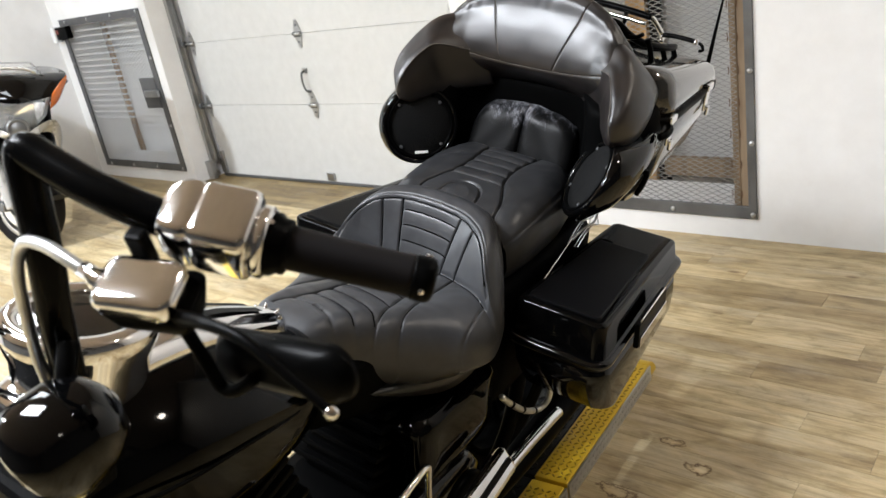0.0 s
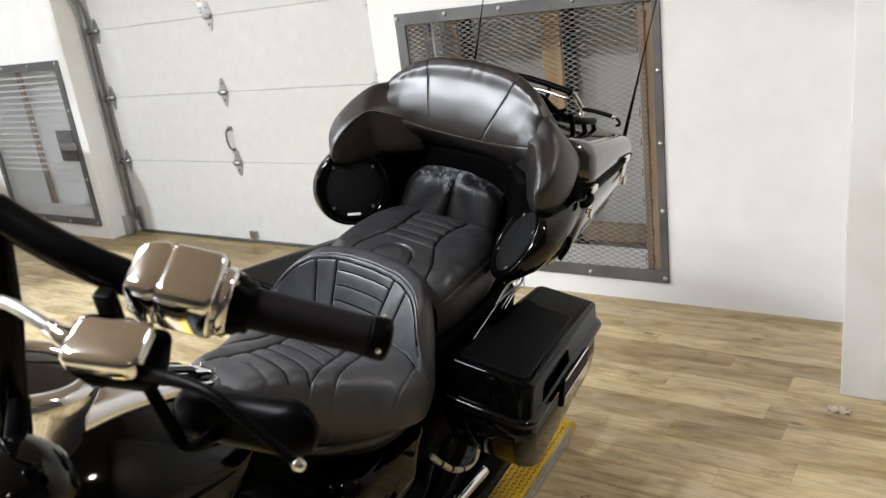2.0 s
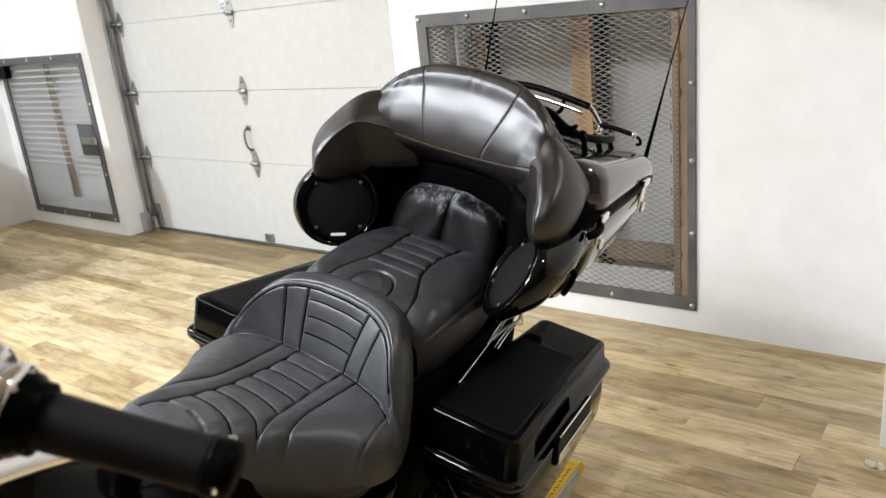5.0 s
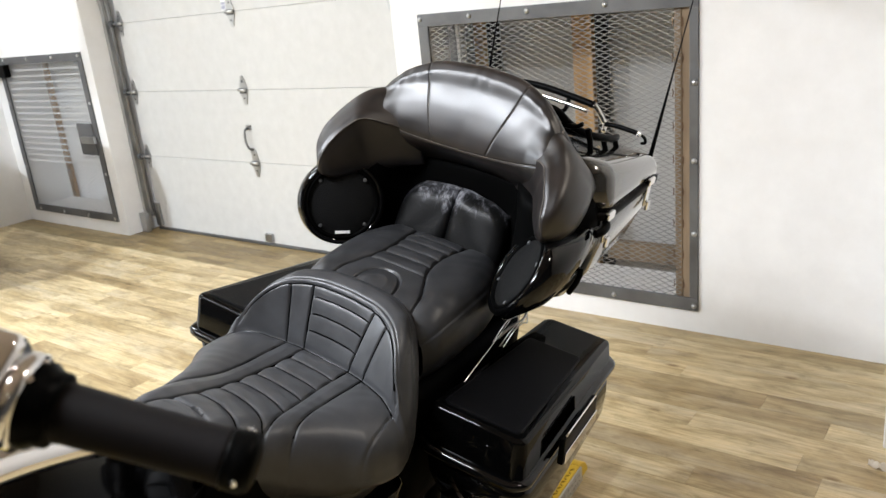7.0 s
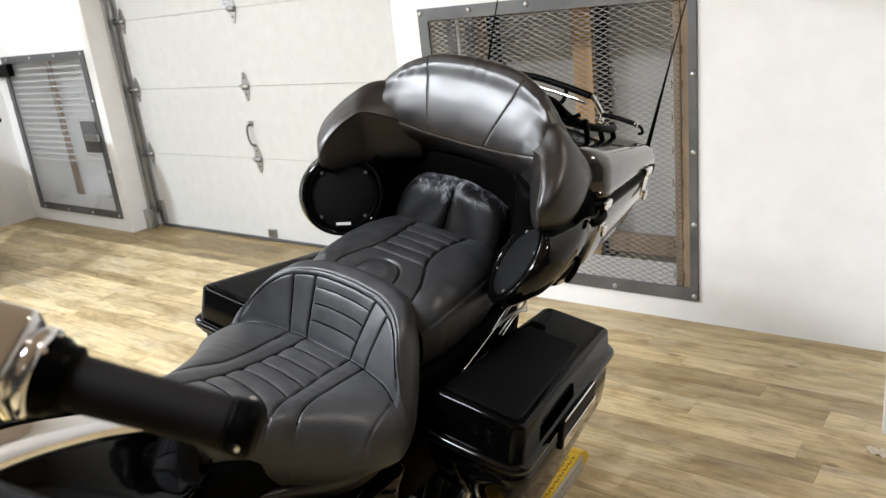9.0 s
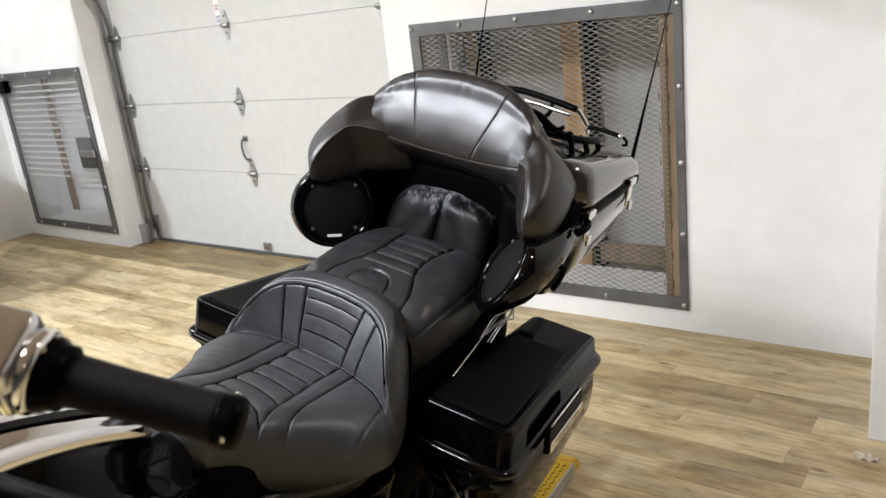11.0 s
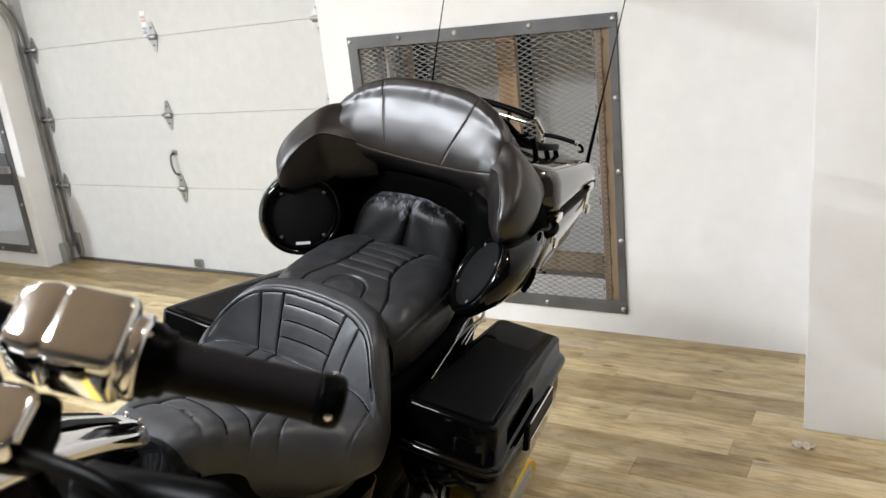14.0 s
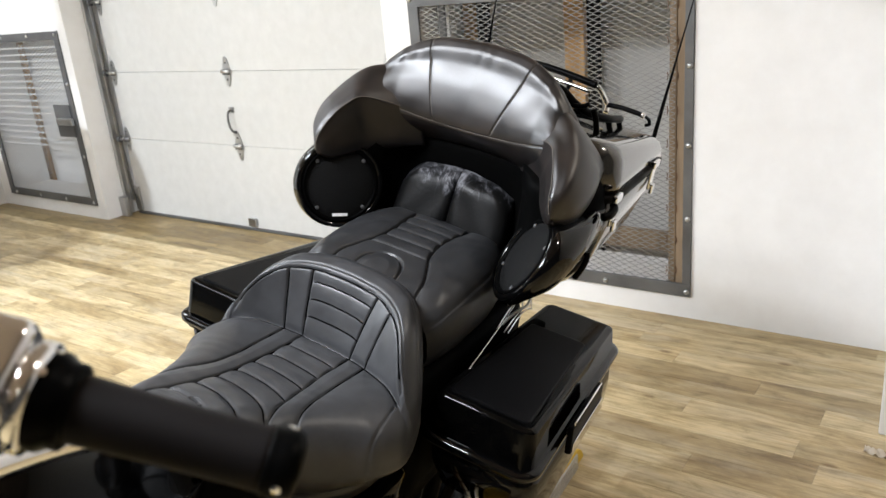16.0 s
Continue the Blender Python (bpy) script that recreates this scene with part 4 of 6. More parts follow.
# padded wings that wrap round the ends of the backrest: seam edge, inner face, underside, outer face
WING = [
    [(0.12, 0.285, 1.13), (0.115, 0.295, 1.10), (0.11, 0.31, 1.055), (0.13, 0.36, 1.045), (0.15, 0.38, 1.10), (0.15, 0.33, 1.205)],
    [(0.2, 0.214, 1.151), (0.188, 0.224, 1.10), (0.174, 0.25, 1.042), (0.225, 0.34, 1.03), (0.265, 0.34, 1.10), (0.226, 0.262, 1.19)],
    [(0.225, 0.18, 1.138), (0.21, 0.192, 1.095), (0.198, 0.222, 1.036), (0.25, 0.30, 1.008), (0.288, 0.285, 1.09), (0.262, 0.224, 1.156)],
    [(0.242, 0.15, 1.108), (0.229, 0.16, 1.073), (0.22, 0.186, 1.03), (0.263, 0.245, 0.996), (0.296, 0.232, 1.07), (0.277, 0.176, 1.12)],
    [(0.251, 0.128, 1.077), (0.243, 0.136, 1.056), (0.24, 0.152, 1.027), (0.266, 0.198, 0.998), (0.288, 0.18, 1.048), (0.275, 0.142, 1.083)]]


def wing_pad(e):
    tip = np.array(WING[-1])
    tip = tip.mean(axis=0) + 0.2 * (tip - tip.mean(axis=0)) + np.array([0, -0.02, -0.012])
    keys = spline(np.array(WING + [tip.tolist()]), 40)
    if e < 0:
        keys[:, :3] += np.array([-0.012, -0.016, -0.006])
    rows = []
    for k in keys:
        s_, i_, bi, bo, om, ot = k
        loop = [s_ + 0.12 * (i_ - s_), i_, bi, 0.5 * (bi + bo), bo, om, ot, s_ + 0.3 * (ot - s_) + np.array([0, -0.004, 0.004]), s_]
        rows.append(ring(loop, 56) * np.array([e, 1, 1]))
    P = np.array(rows)
    P[..., 2] += 0.0012 * np.sin(60 * P[..., 1] + 35 * P[..., 0]) * np.sin(48 * P[..., 2])
    return P, keys[4:-3, 0] * np.array([e, 1, 1]) + np.array([0, -0.0012, 0.0006])


for e in (-1, 1):
    pad, edge = wing_pad(e)
    arm = place("wing", sheet("wing", pad, True, True), GLOSSLEATHER, rest, "", True)
    bar("stitching", edge, 0.0009, THREAD, arm, "pale stitching", 60, 6)

# lumbar pad: two cushions under the backrest
for e in (-1, 1):
    st = []
    for k, z in enumerate(np.linspace(0.885, 1.008, 26)):
        q = k / 25
        wd = 0.13 - 0.012 * q ** 3
        yy = 0.236 + 0.046 * q + 0.012 * (2 * q - 1) ** 6
        c = []
        for u in np.linspace(0, 1, 24):
            c.append((e * (0.001 + wd * u), yy - (0.016 * (1 - abs(2 * u - 1) ** 6) if u > 0.5 else 0.016 - 0.009 * abs(1 - 2 * u) ** 8) * (1 - abs(2 * q - 1) ** 8) + 0.0008 * math.sin(9 * q + 11 * u), z + 0.012 * (1 - u) * q - 0.02 * max(u - 0.6, 0) ** 2 / 0.16 * q ** 2))
        c += [(e * (0.001 + wd), yy + 0.06, z), (e * 0.001, yy + 0.06, z)]
        st.append(c)
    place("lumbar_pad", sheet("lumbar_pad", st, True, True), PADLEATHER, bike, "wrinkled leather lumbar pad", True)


# top case
def loops(levels, n=10):
    """Rounded boxes stacked up: rows of (z, x half, y0, y1, radius, tilt)."""
    out = []
    for z, hx, y0, y1, r, tilt in levels:
        cy, hy = (y0 + y1) / 2, (y1 - y0) / 2
        out.append([(px, cy + py, z + tilt * py) for px, py in rrect(hx, hy, r, n)])
    return out


case = new("top_case")
case.parent = bike
place("body", sheet("body", loops([(0.83, 0.225, 0.34, 0.56, 0.04, 0.1), (0.835, 0.246, 0.33, 0.58, 0.04, 0.1), (0.90, 0.285, 0.325, 0.64, 0.04, 0.06), (0.97, 0.301, 0.32, 0.69, 0.05, 0.02), (1.022, 0.308, 0.318, 0.72, 0.06, 0), (1.026, 0.3, 0.325, 0.712, 0.06, 0)]), True, True), CASEPAINT, case, "glossy black painted shell", True)
place("lid", sheet("lid", loops([(1.04, 0.3, 0.325, 0.715, 0.06, 0), (1.042, 0.309, 0.318, 0.724, 0.06, 0), (1.065, 0.307, 0.318, 0.722, 0.06, -0.02), (1.092, 0.3, 0.32, 0.715, 0.058, -0.1), (1.107, 0.289, 0.326, 0.705, 0.055, -0.14), (1.114, 0.268, 0.34, 0.69, 0.05, -0.16), (1.116, 0.2, 0.33, 0.66, 0.05, -0.17), (1.118, 0.08, 0.42, 0.6, 0.05, -0.17)]), True, True), CASEPAINT, case, "glossy black painted lid", True)
place("seal", sheet("seal", loops([(1.025, 0.304, 0.322, 0.716, 0.06, 0), (1.026, 0.312, 0.315, 0.727, 0.06, 0), (1.04, 0.312, 0.315, 0.727, 0.06, 0), (1.041, 0.304, 0.322, 0.716, 0.06, 0)]), True, True), RUBBER, case, "", True)
for e in (-1, 1):
    for yy, x in ((0.335, 0.314), (0.615, 0.311)):
        lt = part("latch", slab(e * x - 0.003, e * x + 0.003, yy - 0.012, yy + 0.012, 0.985, 1.034, bevel=0.002), CHROME, case, "chrome draw latch")
        part("latch_hook", slab(e * (x + 0.003) - 0.005, e * (x + 0.003) + 0.005, yy - 0.019, yy + 0.019, 1.036, 1.052, bevel=0.003), CHROME, lt)
        part("latch_tab", slab(e * (x + 0.007) - 0.004, e * (x + 0.007) + 0.004, yy - 0.009, yy + 0.009, 0.975, 0.998, bevel=0.003), CHROME, lt)
    bar("latch_bar", [(e * 0.314, 0.27, 1.022), (e * 0.321, 0.285, 1.024), (e * 0.321, 0.31, 1.027), (e * 0.315, 0.325, 1.03)], 0.0085, SATIN, case, "", 24, 10)
    hook = bar("hinge_plate", [(e * 0.291, 0.25, 0.892), (e * 0.3, 0.252, 0.912), (e * 0.305, 0.256, 0.934), (e * 0.303, 0.258, 0.948)], 0.006, SATIN, case, "small black hook", 16, 8)
place("tail_lamp", sheet("tail_lamp", loops([(0.92, 0.262, 0.6, 0.668, 0.02, 0), (0.922, 0.272, 0.59, 0.678, 0.022, 0), (0.985, 0.298, 0.6, 0.718, 0.025, 0), (0.99, 0.29, 0.6, 0.71, 0.022, 0)]), True, True), material("red_lens", (0.3, 0.008, 0.012), 0.15, 0, 0.5, 1), case, "dark red wraparound lamp", True)

# luggage rack on the lid
rack = new("luggage_rack")
rack.parent = bike
RZ = 1.15
for e in (-1, 1):
    bar("side_rail", [(e * 0.1, 0.4, RZ + 0.06), (e * 0.14, 0.4, RZ + 0.055), (e * 0.165, 0.425, RZ + 0.028), (e * 0.19, 0.47, RZ + 0.004), (e * 0.208, 0.53, RZ - 0.012), (e * 0.212, 0.6, RZ - 0.026), (e * 0.2, 0.66, RZ - 0.04)], 0.0085, SATIN, rack, "", 50)
    bar("lower_rail", [(e * 0.2, 0.4, 1.1), (e * 0.225, 0.44, 1.098), (e * 0.232, 0.52, 1.085), (e * 0.23, 0.6, 1.072), (e * 0.21, 0.66, 1.066)], 0.007, SATIN, rack, "", 40)
    bar("stay", [(e * 0.15, 0.715, RZ - 0.03), (e * 0.18, 0.71, RZ - 0.027), (e * 0.215, 0.705, RZ - 0.028), (e * 0.24, 0.702, RZ - 0.03)], 0.006, SATIN, rack, "", 30)
    bar("end_cap", [(e * 0.236, 0.702, RZ - 0.0297), (e * 0.243, 0.7015, RZ - 0.0305)], 0.0075, CHROME, rack, "chrome end", 4, 10)
    bar("hoop", [(e * 0.118, 0.697, RZ + 0.012), (e * 0.128, 0.703, RZ + 0.002), (e * 0.14, 0.725, RZ - 0.026), (e * 0.143, 0.735, RZ - 0.036), (e * 0.146, 0.72, RZ - 0.05)], 0.0062, CHROME, rack, "chrome bend", 20)
    bar("bracket", [(e * 0.05, 0.703, RZ + 0.016), (e * 0.052, 0.68, RZ - 0.012), (e * 0.03, 0.64, RZ - 0.02), (e * 0.0, 0.61, RZ - 0.028)], 0.0055, SATIN, rack, "", 20, 10)
    bar("hook", [(e * 0.246, 0.7, RZ - 0.031), (e * 0.256, 0.698, RZ - 0.036), (e * 0.259, 0.698, RZ - 0.046), (e * 0.25, 0.7, RZ - 0.05)], 0.004, SATIN, rack, "", 16, 8)
    for yy, zz in ((0.43, 0.025), (0.54, -0.01), (0.64, -0.04)):
        bar("foot", [(e * 0.203, yy, RZ + zz), (e * 0.212, yy + 0.01, RZ + zz - 0.03), (e * 0.222, yy + 0.018, 1.078)], 0.0065, SATIN, rack, "", 10, 10)
for yy, zz in ((0.405, 0.04), (0.465, 0.014), (0.53, -0.006), (0.6, -0.028)):
    bar("cross_rail", [(-0.2, yy, RZ + zz), (-0.17, yy + 0.006, RZ + zz - 0.012), (-0.06, yy + 0.01, RZ + zz - 0.016), (0.06, yy + 0.01, RZ + zz - 0.016), (0.17, yy + 0.006, RZ + zz - 0.012), (0.2, yy, RZ + zz)], 0.005, SATIN, rack, "", 40)
bar("rear_rail", [(-0.115, 0.712, RZ + 0.02), (-0.04, 0.706, RZ + 0.026), (0.04, 0.7, RZ + 0.022), (0.118, 0.695, RZ + 0.013)], 0.0085, SATIN, rack, "", 40)
bar("upper_rail", [(-0.11, 0.69, RZ + 0.006), (0, 0.684, RZ + 0.008), (0.112, 0.68, RZ - 0.001)], 0.0052, CHROME, rack, "", 20)

# aerials
for e in (-1, 1):
    o = 0.0 if e > 0 else 0.052
    bar("antenna", [(e * 0.262 + o, 0.762, 1.04), (e * 0.263 + o, 0.77, 1.12), (e * 0.266 + o, 0.785, 1.3), (e * 0.272 + o * 1.1, 0.81, 1.6), (e * 0.28 + o * 1.2, 0.84, 1.85)], [0.006, 0.0045, 0.0018, 0.0013, 0.001], SATIN, bike, "thin black whip antenna", 60, 8)


# speaker pods
def speaker(e):
    c = Vector((-0.212, 0.158, 0.962)) if e < 0 else Vector((0.224, 0.144, 0.951))
    m = aim(c, (-e * 0.72, -0.62, 0.22) if e < 0 else (-0.72, -0.49, 0.49))
    rims = [[m @ Vector((r * math.cos(a), r * math.sin(a), z)) for a in np.linspace(0, 2 * math.pi, 48, endpoint=False)] for r, z in ((0.078, -0.002), (0.08, 0.008), (0.086, 0.011), (0.091, 0.006), (0.094, -0.012))]
    back = []
    for q in rims[-1]:
        v = Vector(q) - c
        back.append(v)
    for cx, cy, kx, kz, blend in ((0.248, 0.2, 0.058, 0.098, 0.6), (0.25, 0.27, 0.054, 0.098, 0.95), (0.245, 0.36, 0.05, 0.08, 1.0)):
        loop = []
        for v in back:
            d = Vector((v.x, 0, v.z))
            far = Vector((v.x / 0.066 * kx, 0.02 * v.y / 0.07, v.z / 0.094 * kz))
            loop.append(Vector((e * cx, cy, 0.95)) + v.lerp(far, blend))
        rims.append(loop)
    pod = place("speaker_pod", sheet("speaker_pod", rims, True, True), PAINT, bike, "glossy black speaker pod", True)
    place("grille", turned("grille", [(0.078, -0.004), (0.076, 0.002), (0.072, 0.004), (0.05, 0.008), (0.03, 0.01), (0.0, 0.011)], m, 48, False), GRILLE, pod, "black perforated grille", True)
    place("grille_ring", turned("grille_ring", [(0.079, 0.0), (0.079, 0.009), (0.074, 0.01), (0.072, 0.004)], m, 48, False), PLASTIC, pod, "", True)
    for k in range(4):
        a = radians(45 + 90 * k)
        place("screw", turned("screw", [(0.004, 0), (0.004, 0.003), (0, 0.004)], m @ Matrix.Translation((0.068 * math.cos(a), 0.068 * math.sin(a), 0.005)), 8), STEEL, pod)
    if e < 0:
        part("maker_plate", slab(-0.016, 0.016, -0.003, 0.003, 0.0, 0.0015, m=m @ Matrix.Translation((0.0, -0.064, 0.0065))), WHITEPRINT, pod, "small white plate with illegible print")
    return pod


GRILLE = material("speaker_grille", (0.005, 0.005, 0.005), 0.7, 0, 0.1)
_b = GRILLE.node_tree.nodes["Principled BSDF"]
_v = node(GRILLE, "ShaderNodeTexVoronoi", Scale=420.0)
link(GRILLE, coords(GRILLE), _v.inputs["Vector"])
_bp = node(GRILLE, "ShaderNodeBump", Strength=0.6, Distance=0.002)
link(GRILLE, _v.outputs["Distance"], _bp.inputs["Height"])
link(GRILLE, _bp.outputs["Normal"], _b.inputs["Normal"])
for e in (-1, 1):
    speaker(e)
# moulded bolster that carries the pods and the pad
bridge = []
for z, o, s in ((0.855, 0.03, 0.75), (0.87, 0.01, 0.92), (0.92, 0.0, 1.0), (1.0, 0.0, 1.02), (1.06, 0.0, 0.98), (1.08, 0.02, 0.9)):
    half = [(0.0, 0.305), (0.1, 0.303), (0.135, 0.285), (0.165, 0.225), (0.2, 0.2), (0.25, 0.21), (0.285, 0.26), (0.29, 0.34), (0.26, 0.41), (0.1, 0.42)]
    bridge.append(ring([(x * s, y + o, z) for x, y in half] + [(-x * s, y + o, z) for x, y in reversed(half[1:])], 96))
place("pod_bridge", sheet("pod_bridge", spline(np.array(bridge), 24), True, True), PLASTIC, bike, "black moulded bolster", True)


# saddlebags
def saddlebag(e):
    b = new("saddlebag")
    b.parent = bike
    b.matrix_basis = Matrix.Translation((0, 0, 0))
    cx = e * 0.29

    def lp(rows):
        out = []
        for z, x0, x1, y0, y1, r, tilt in rows:
            hx, hy = (x1 - x0) / 2, (y1 - y0) / 2
            out.append([(e * ((x0 + x1) / 2 + px - 0.03 * (py + hy) / (2 * hy) * (px + hx) / (2 * hx)), (y0 + y1) / 2 + py, z + tilt * (py + hy)) for px, py in rrect(hx, hy, r, 8)])
        return out

    lid = place("lid", sheet("lid", lp([(0.694, 0.185, 0.392, -0.104, 0.452, 0.026, -0.06), (0.7, 0.182, 0.391, -0.105, 0.452, 0.026, -0.062), (0.7005, 0.182, 0.39, -0.105, 0.452, 0.026, -0.062), (0.773, 0.195, 0.383, -0.101, 0.436, 0.02, -0.108), (0.774, 0.196, 0.3825, -0.1005, 0.4355, 0.0195, -0.109), (0.777, 0.199, 0.38, -0.098, 0.433, 0.018, -0.112), (0.7785, 0.203, 0.376, -0.094, 0.429, 0.016, -0.115), (0.7787, 0.206, 0.373, -0.091, 0.426, 0.014, -0.115)]), True, True), TANKPAINT, b, "glossy black painted lid", True)
    place("lid_flange", sheet("lid_flange", lp([(0.688, 0.18, 0.392, -0.108, 0.454, 0.04, -0.06), (0.687, 0.174, 0.4, -0.116, 0.462, 0.04, -0.06), (0.69, 0.171, 0.404, -0.12, 0.466, 0.042, -0.06), (0.697, 0.171, 0.404, -0.12, 0.466, 0.042, -0.06), (0.701, 0.175, 0.4, -0.116, 0.462, 0.04, -0.06), (0.702, 0.184, 0.39, -0.106, 0.452, 0.035, -0.06)]), True, True), PAINT, lid, "rounded lip of the lid", True)
    place("body", sheet("body", lp([(0.492, 0.22, 0.36, 0.06, 0.43, 0.05, -0.01), (0.496, 0.21, 0.374, 0.035, 0.445, 0.05, -0.01), (0.51, 0.2, 0.392, -0.01, 0.456, 0.045, -0.012), (0.545, 0.192, 0.4, -0.05, 0.46, 0.04, -0.02), (0.61, 0.188, 0.4, -0.085, 0.458, 0.04, -0.04), (0.68, 0.185, 0.392, -0.1, 0.454, 0.04, -0.06)]), True, True), PAINT, b, "glossy black painted shell", True)
    place("seal", sheet("seal", lp([(0.676, 0.19, 0.384, -0.095, 0.44, 0.035, -0.06), (0.677, 0.178, 0.396, -0.11, 0.458, 0.038, -0.06), (0.685, 0.178, 0.396, -0.11, 0.458, 0.038, -0.06), (0.687, 0.19, 0.384, -0.095, 0.44, 0.035, -0.06)]), True, True), RUBBER, b, "", True)
    m = Matrix.Translation((e * 0.402, 0.122, 0.692)) @ pose(0, 0, 0, -4, e * -6, e * 3)
    latch = part("latch", slab(-0.004 if e > 0 else -0.008, 0.008 if e > 0 else 0.004, -0.095, 0.1, -0.03, 0.024, bevel=0.0035, m=m), SATIN, b, "black latch lever")
    part("latch_face", slab(0.0082 if e > 0 else -0.0115, 0.0115 if e > 0 else -0.0082, -0.09, 0.096, -0.028, -0.006, bevel=0.0012, m=m), CHROME, latch, "chrome latch face")
    bar("latch_edge", [m @ Vector((e * 0.006, yy, 0.0265)) for yy in (-0.085, 0, 0.09)], 0.0022, CHROME, latch, "chrome edge", 8, 8)
    place("lid_pad", sheet("lid_pad", lp([(0.777, 0.212, 0.366, -0.082, 0.29, 0.012, -0.115), (0.7802, 0.213, 0.365, -0.081, 0.289, 0.012, -0.115), (0.781, 0.216, 0.362, -0.078, 0.286, 0.01, -0.115)]), True, True), INLAY, b, "black carbon textured lid inlay", False)
    return b


for e in (-1, 1):
    saddlebag(e)

# fuel tank, console and instrument
def tank():
    rows = []
    for y, hw_, zt, zb in ((-1.02, 0.05, 0.93, 0.85), (-1.0, 0.09, 0.965, 0.82), (-0.94, 0.128, 1.0, 0.80), (-0.85, 0.15, 1.005, 0.79), (-0.75, 0.152, 0.985, 0.78), (-0.65, 0.138, 0.945, 0.775), (-0.56, 0.105, 0.895, 0.775), (-0.50, 0.07, 0.85, 0.775), (-0.48, 0.04, 0.82, 0.78)):
        c = [(0, zt), (hw_ * 0.45, zt - 0.012), (hw_ * 0.85, zt - 0.055), (hw_, zt - 0.1 if zt - 0.1 > zb + 0.02 else (zt + zb) / 2), (hw_ * 0.95, zb + 0.012), (hw_ * 0.6, zb)]
        full = c + [(-x, z) for x, z in reversed(c[1:])]
        r = ring(full, 64)
        rows.append([(x, y, z) for x, z in r])
    return spline(np.array(rows), 60)


place("fuel_tank", sheet("fuel_tank", tank(), True, True), TANKPAINT, bike, "glossy black fuel tank", True)
con = []
for y, hx, z in ((-0.97, 0.03, 1.0), (-0.95, 0.05, 1.018), (-0.85, 0.058, 1.024), (-0.75, 0.052, 1.005), (-0.65, 0.042, 0.966), (-0.58, 0.034, 0.93), (-0.555, 0.026, 0.915), (-0.545, 0.012, 0.905)):
    con.append([(hx, y, z - 0.05), (hx, y, z - 0.012), (hx * 0.75, y, z), (hx * 0.3, y, z + 0.004), (-hx * 0.3, y, z + 0.004), (-hx * 0.75, y, z), (-hx, y, z - 0.012), (-hx, y, z - 0.05)])
place("console", sheet("console", spline(np.array(con), 50), True, True), CHROME, bike, "chrome tank console", True)
for cx_, wd in ((0.011, 0.0085), (-0.03, 0.006)):
    place("console_inlay", sheet("console_inlay", [[(cx_ * s_ + u * wd * q, y, zz + (0.009 if y < -0.65 else 0.0058) - 0.9 * abs(cx_) ** 1.5) for u in (-1, -0.5, 0, 0.5, 1)] for y, q, zz, s_ in ((-0.8, 0.3, 1.016, 1.0), (-0.78, 1.0, 1.013, 1.0), (-0.72, 1.0, 0.994, 0.95), (-0.66, 1.0, 0.971, 0.85), (-0.6, 1.0, 0.942, 0.75), (-0.59, 0.9, 0.937, 0.72))]), SATIN, bike, "black inlay", True)
for x_, y_, z_ in ((-0.026, -0.565, 0.916), (-0.012, -0.556, 0.919), (0.012, -0.556, 0.919), (0.026, -0.565, 0.916)):
    place("rivet", turned("rivet", [(0.0028, -0.003), (0.0028, 0.001), (0.0015, 0.0025), (0, 0.003)], aim((x_, y_, z_ + 0.004), (0, 0.3, 1)), 10), CHROME, bike, "", True)
gm = aim((0, -0.86, 1.065), (0, 0.2, 1))
gauge = place("speedometer", turned("speedometer", [(0.07, -0.13), (0.073, -0.1), (0.08, -0.03), (0.088, -0.01), (0.09, 0.002), (0.088, 0.012), (0.082, 0.018), (0.07, 0.019), (0.066, 0.014), (0.064, 0.006)], gm, 48), CHROME, bike, "chrome speedometer bezel", True)
place("dial", turned("dial", [(0.064, 0.007), (0.03, 0.007), (0, 0.007)], gm, 32, False), PLASTIC, gauge, "black dial face", True)
place("glass", turned("glass", [(0.066, 0.013), (0.035, 0.016), (0, 0.017)], gm, 32, False), CHROMEGLASS, gauge, "clear domed glass", True)
cap = place("fuel_cap", turned("fuel_cap", [(0.03, -0.01), (0.034, 0.0), (0.034, 0.014), (0.028, 0.02), (0, 0.022)], aim((-0.09, -0.86, 0.985), (-0.25, 0.0, 1)), 32), CHROME, bike, "chrome fuel cap", True)

for e in (-1, 1):
    bar("tank_seam", [(e * 0.112, -0.585, 0.828), (e * 0.14, -0.67, 0.857), (e * 0.154, -0.755, 0.884), (e * 0.153, -0.886, 0.908), (e * 0.12, -0.97, 0.915)], 0.0028, SATIN, bike, "raised lower seam of the tank", 40, 8)
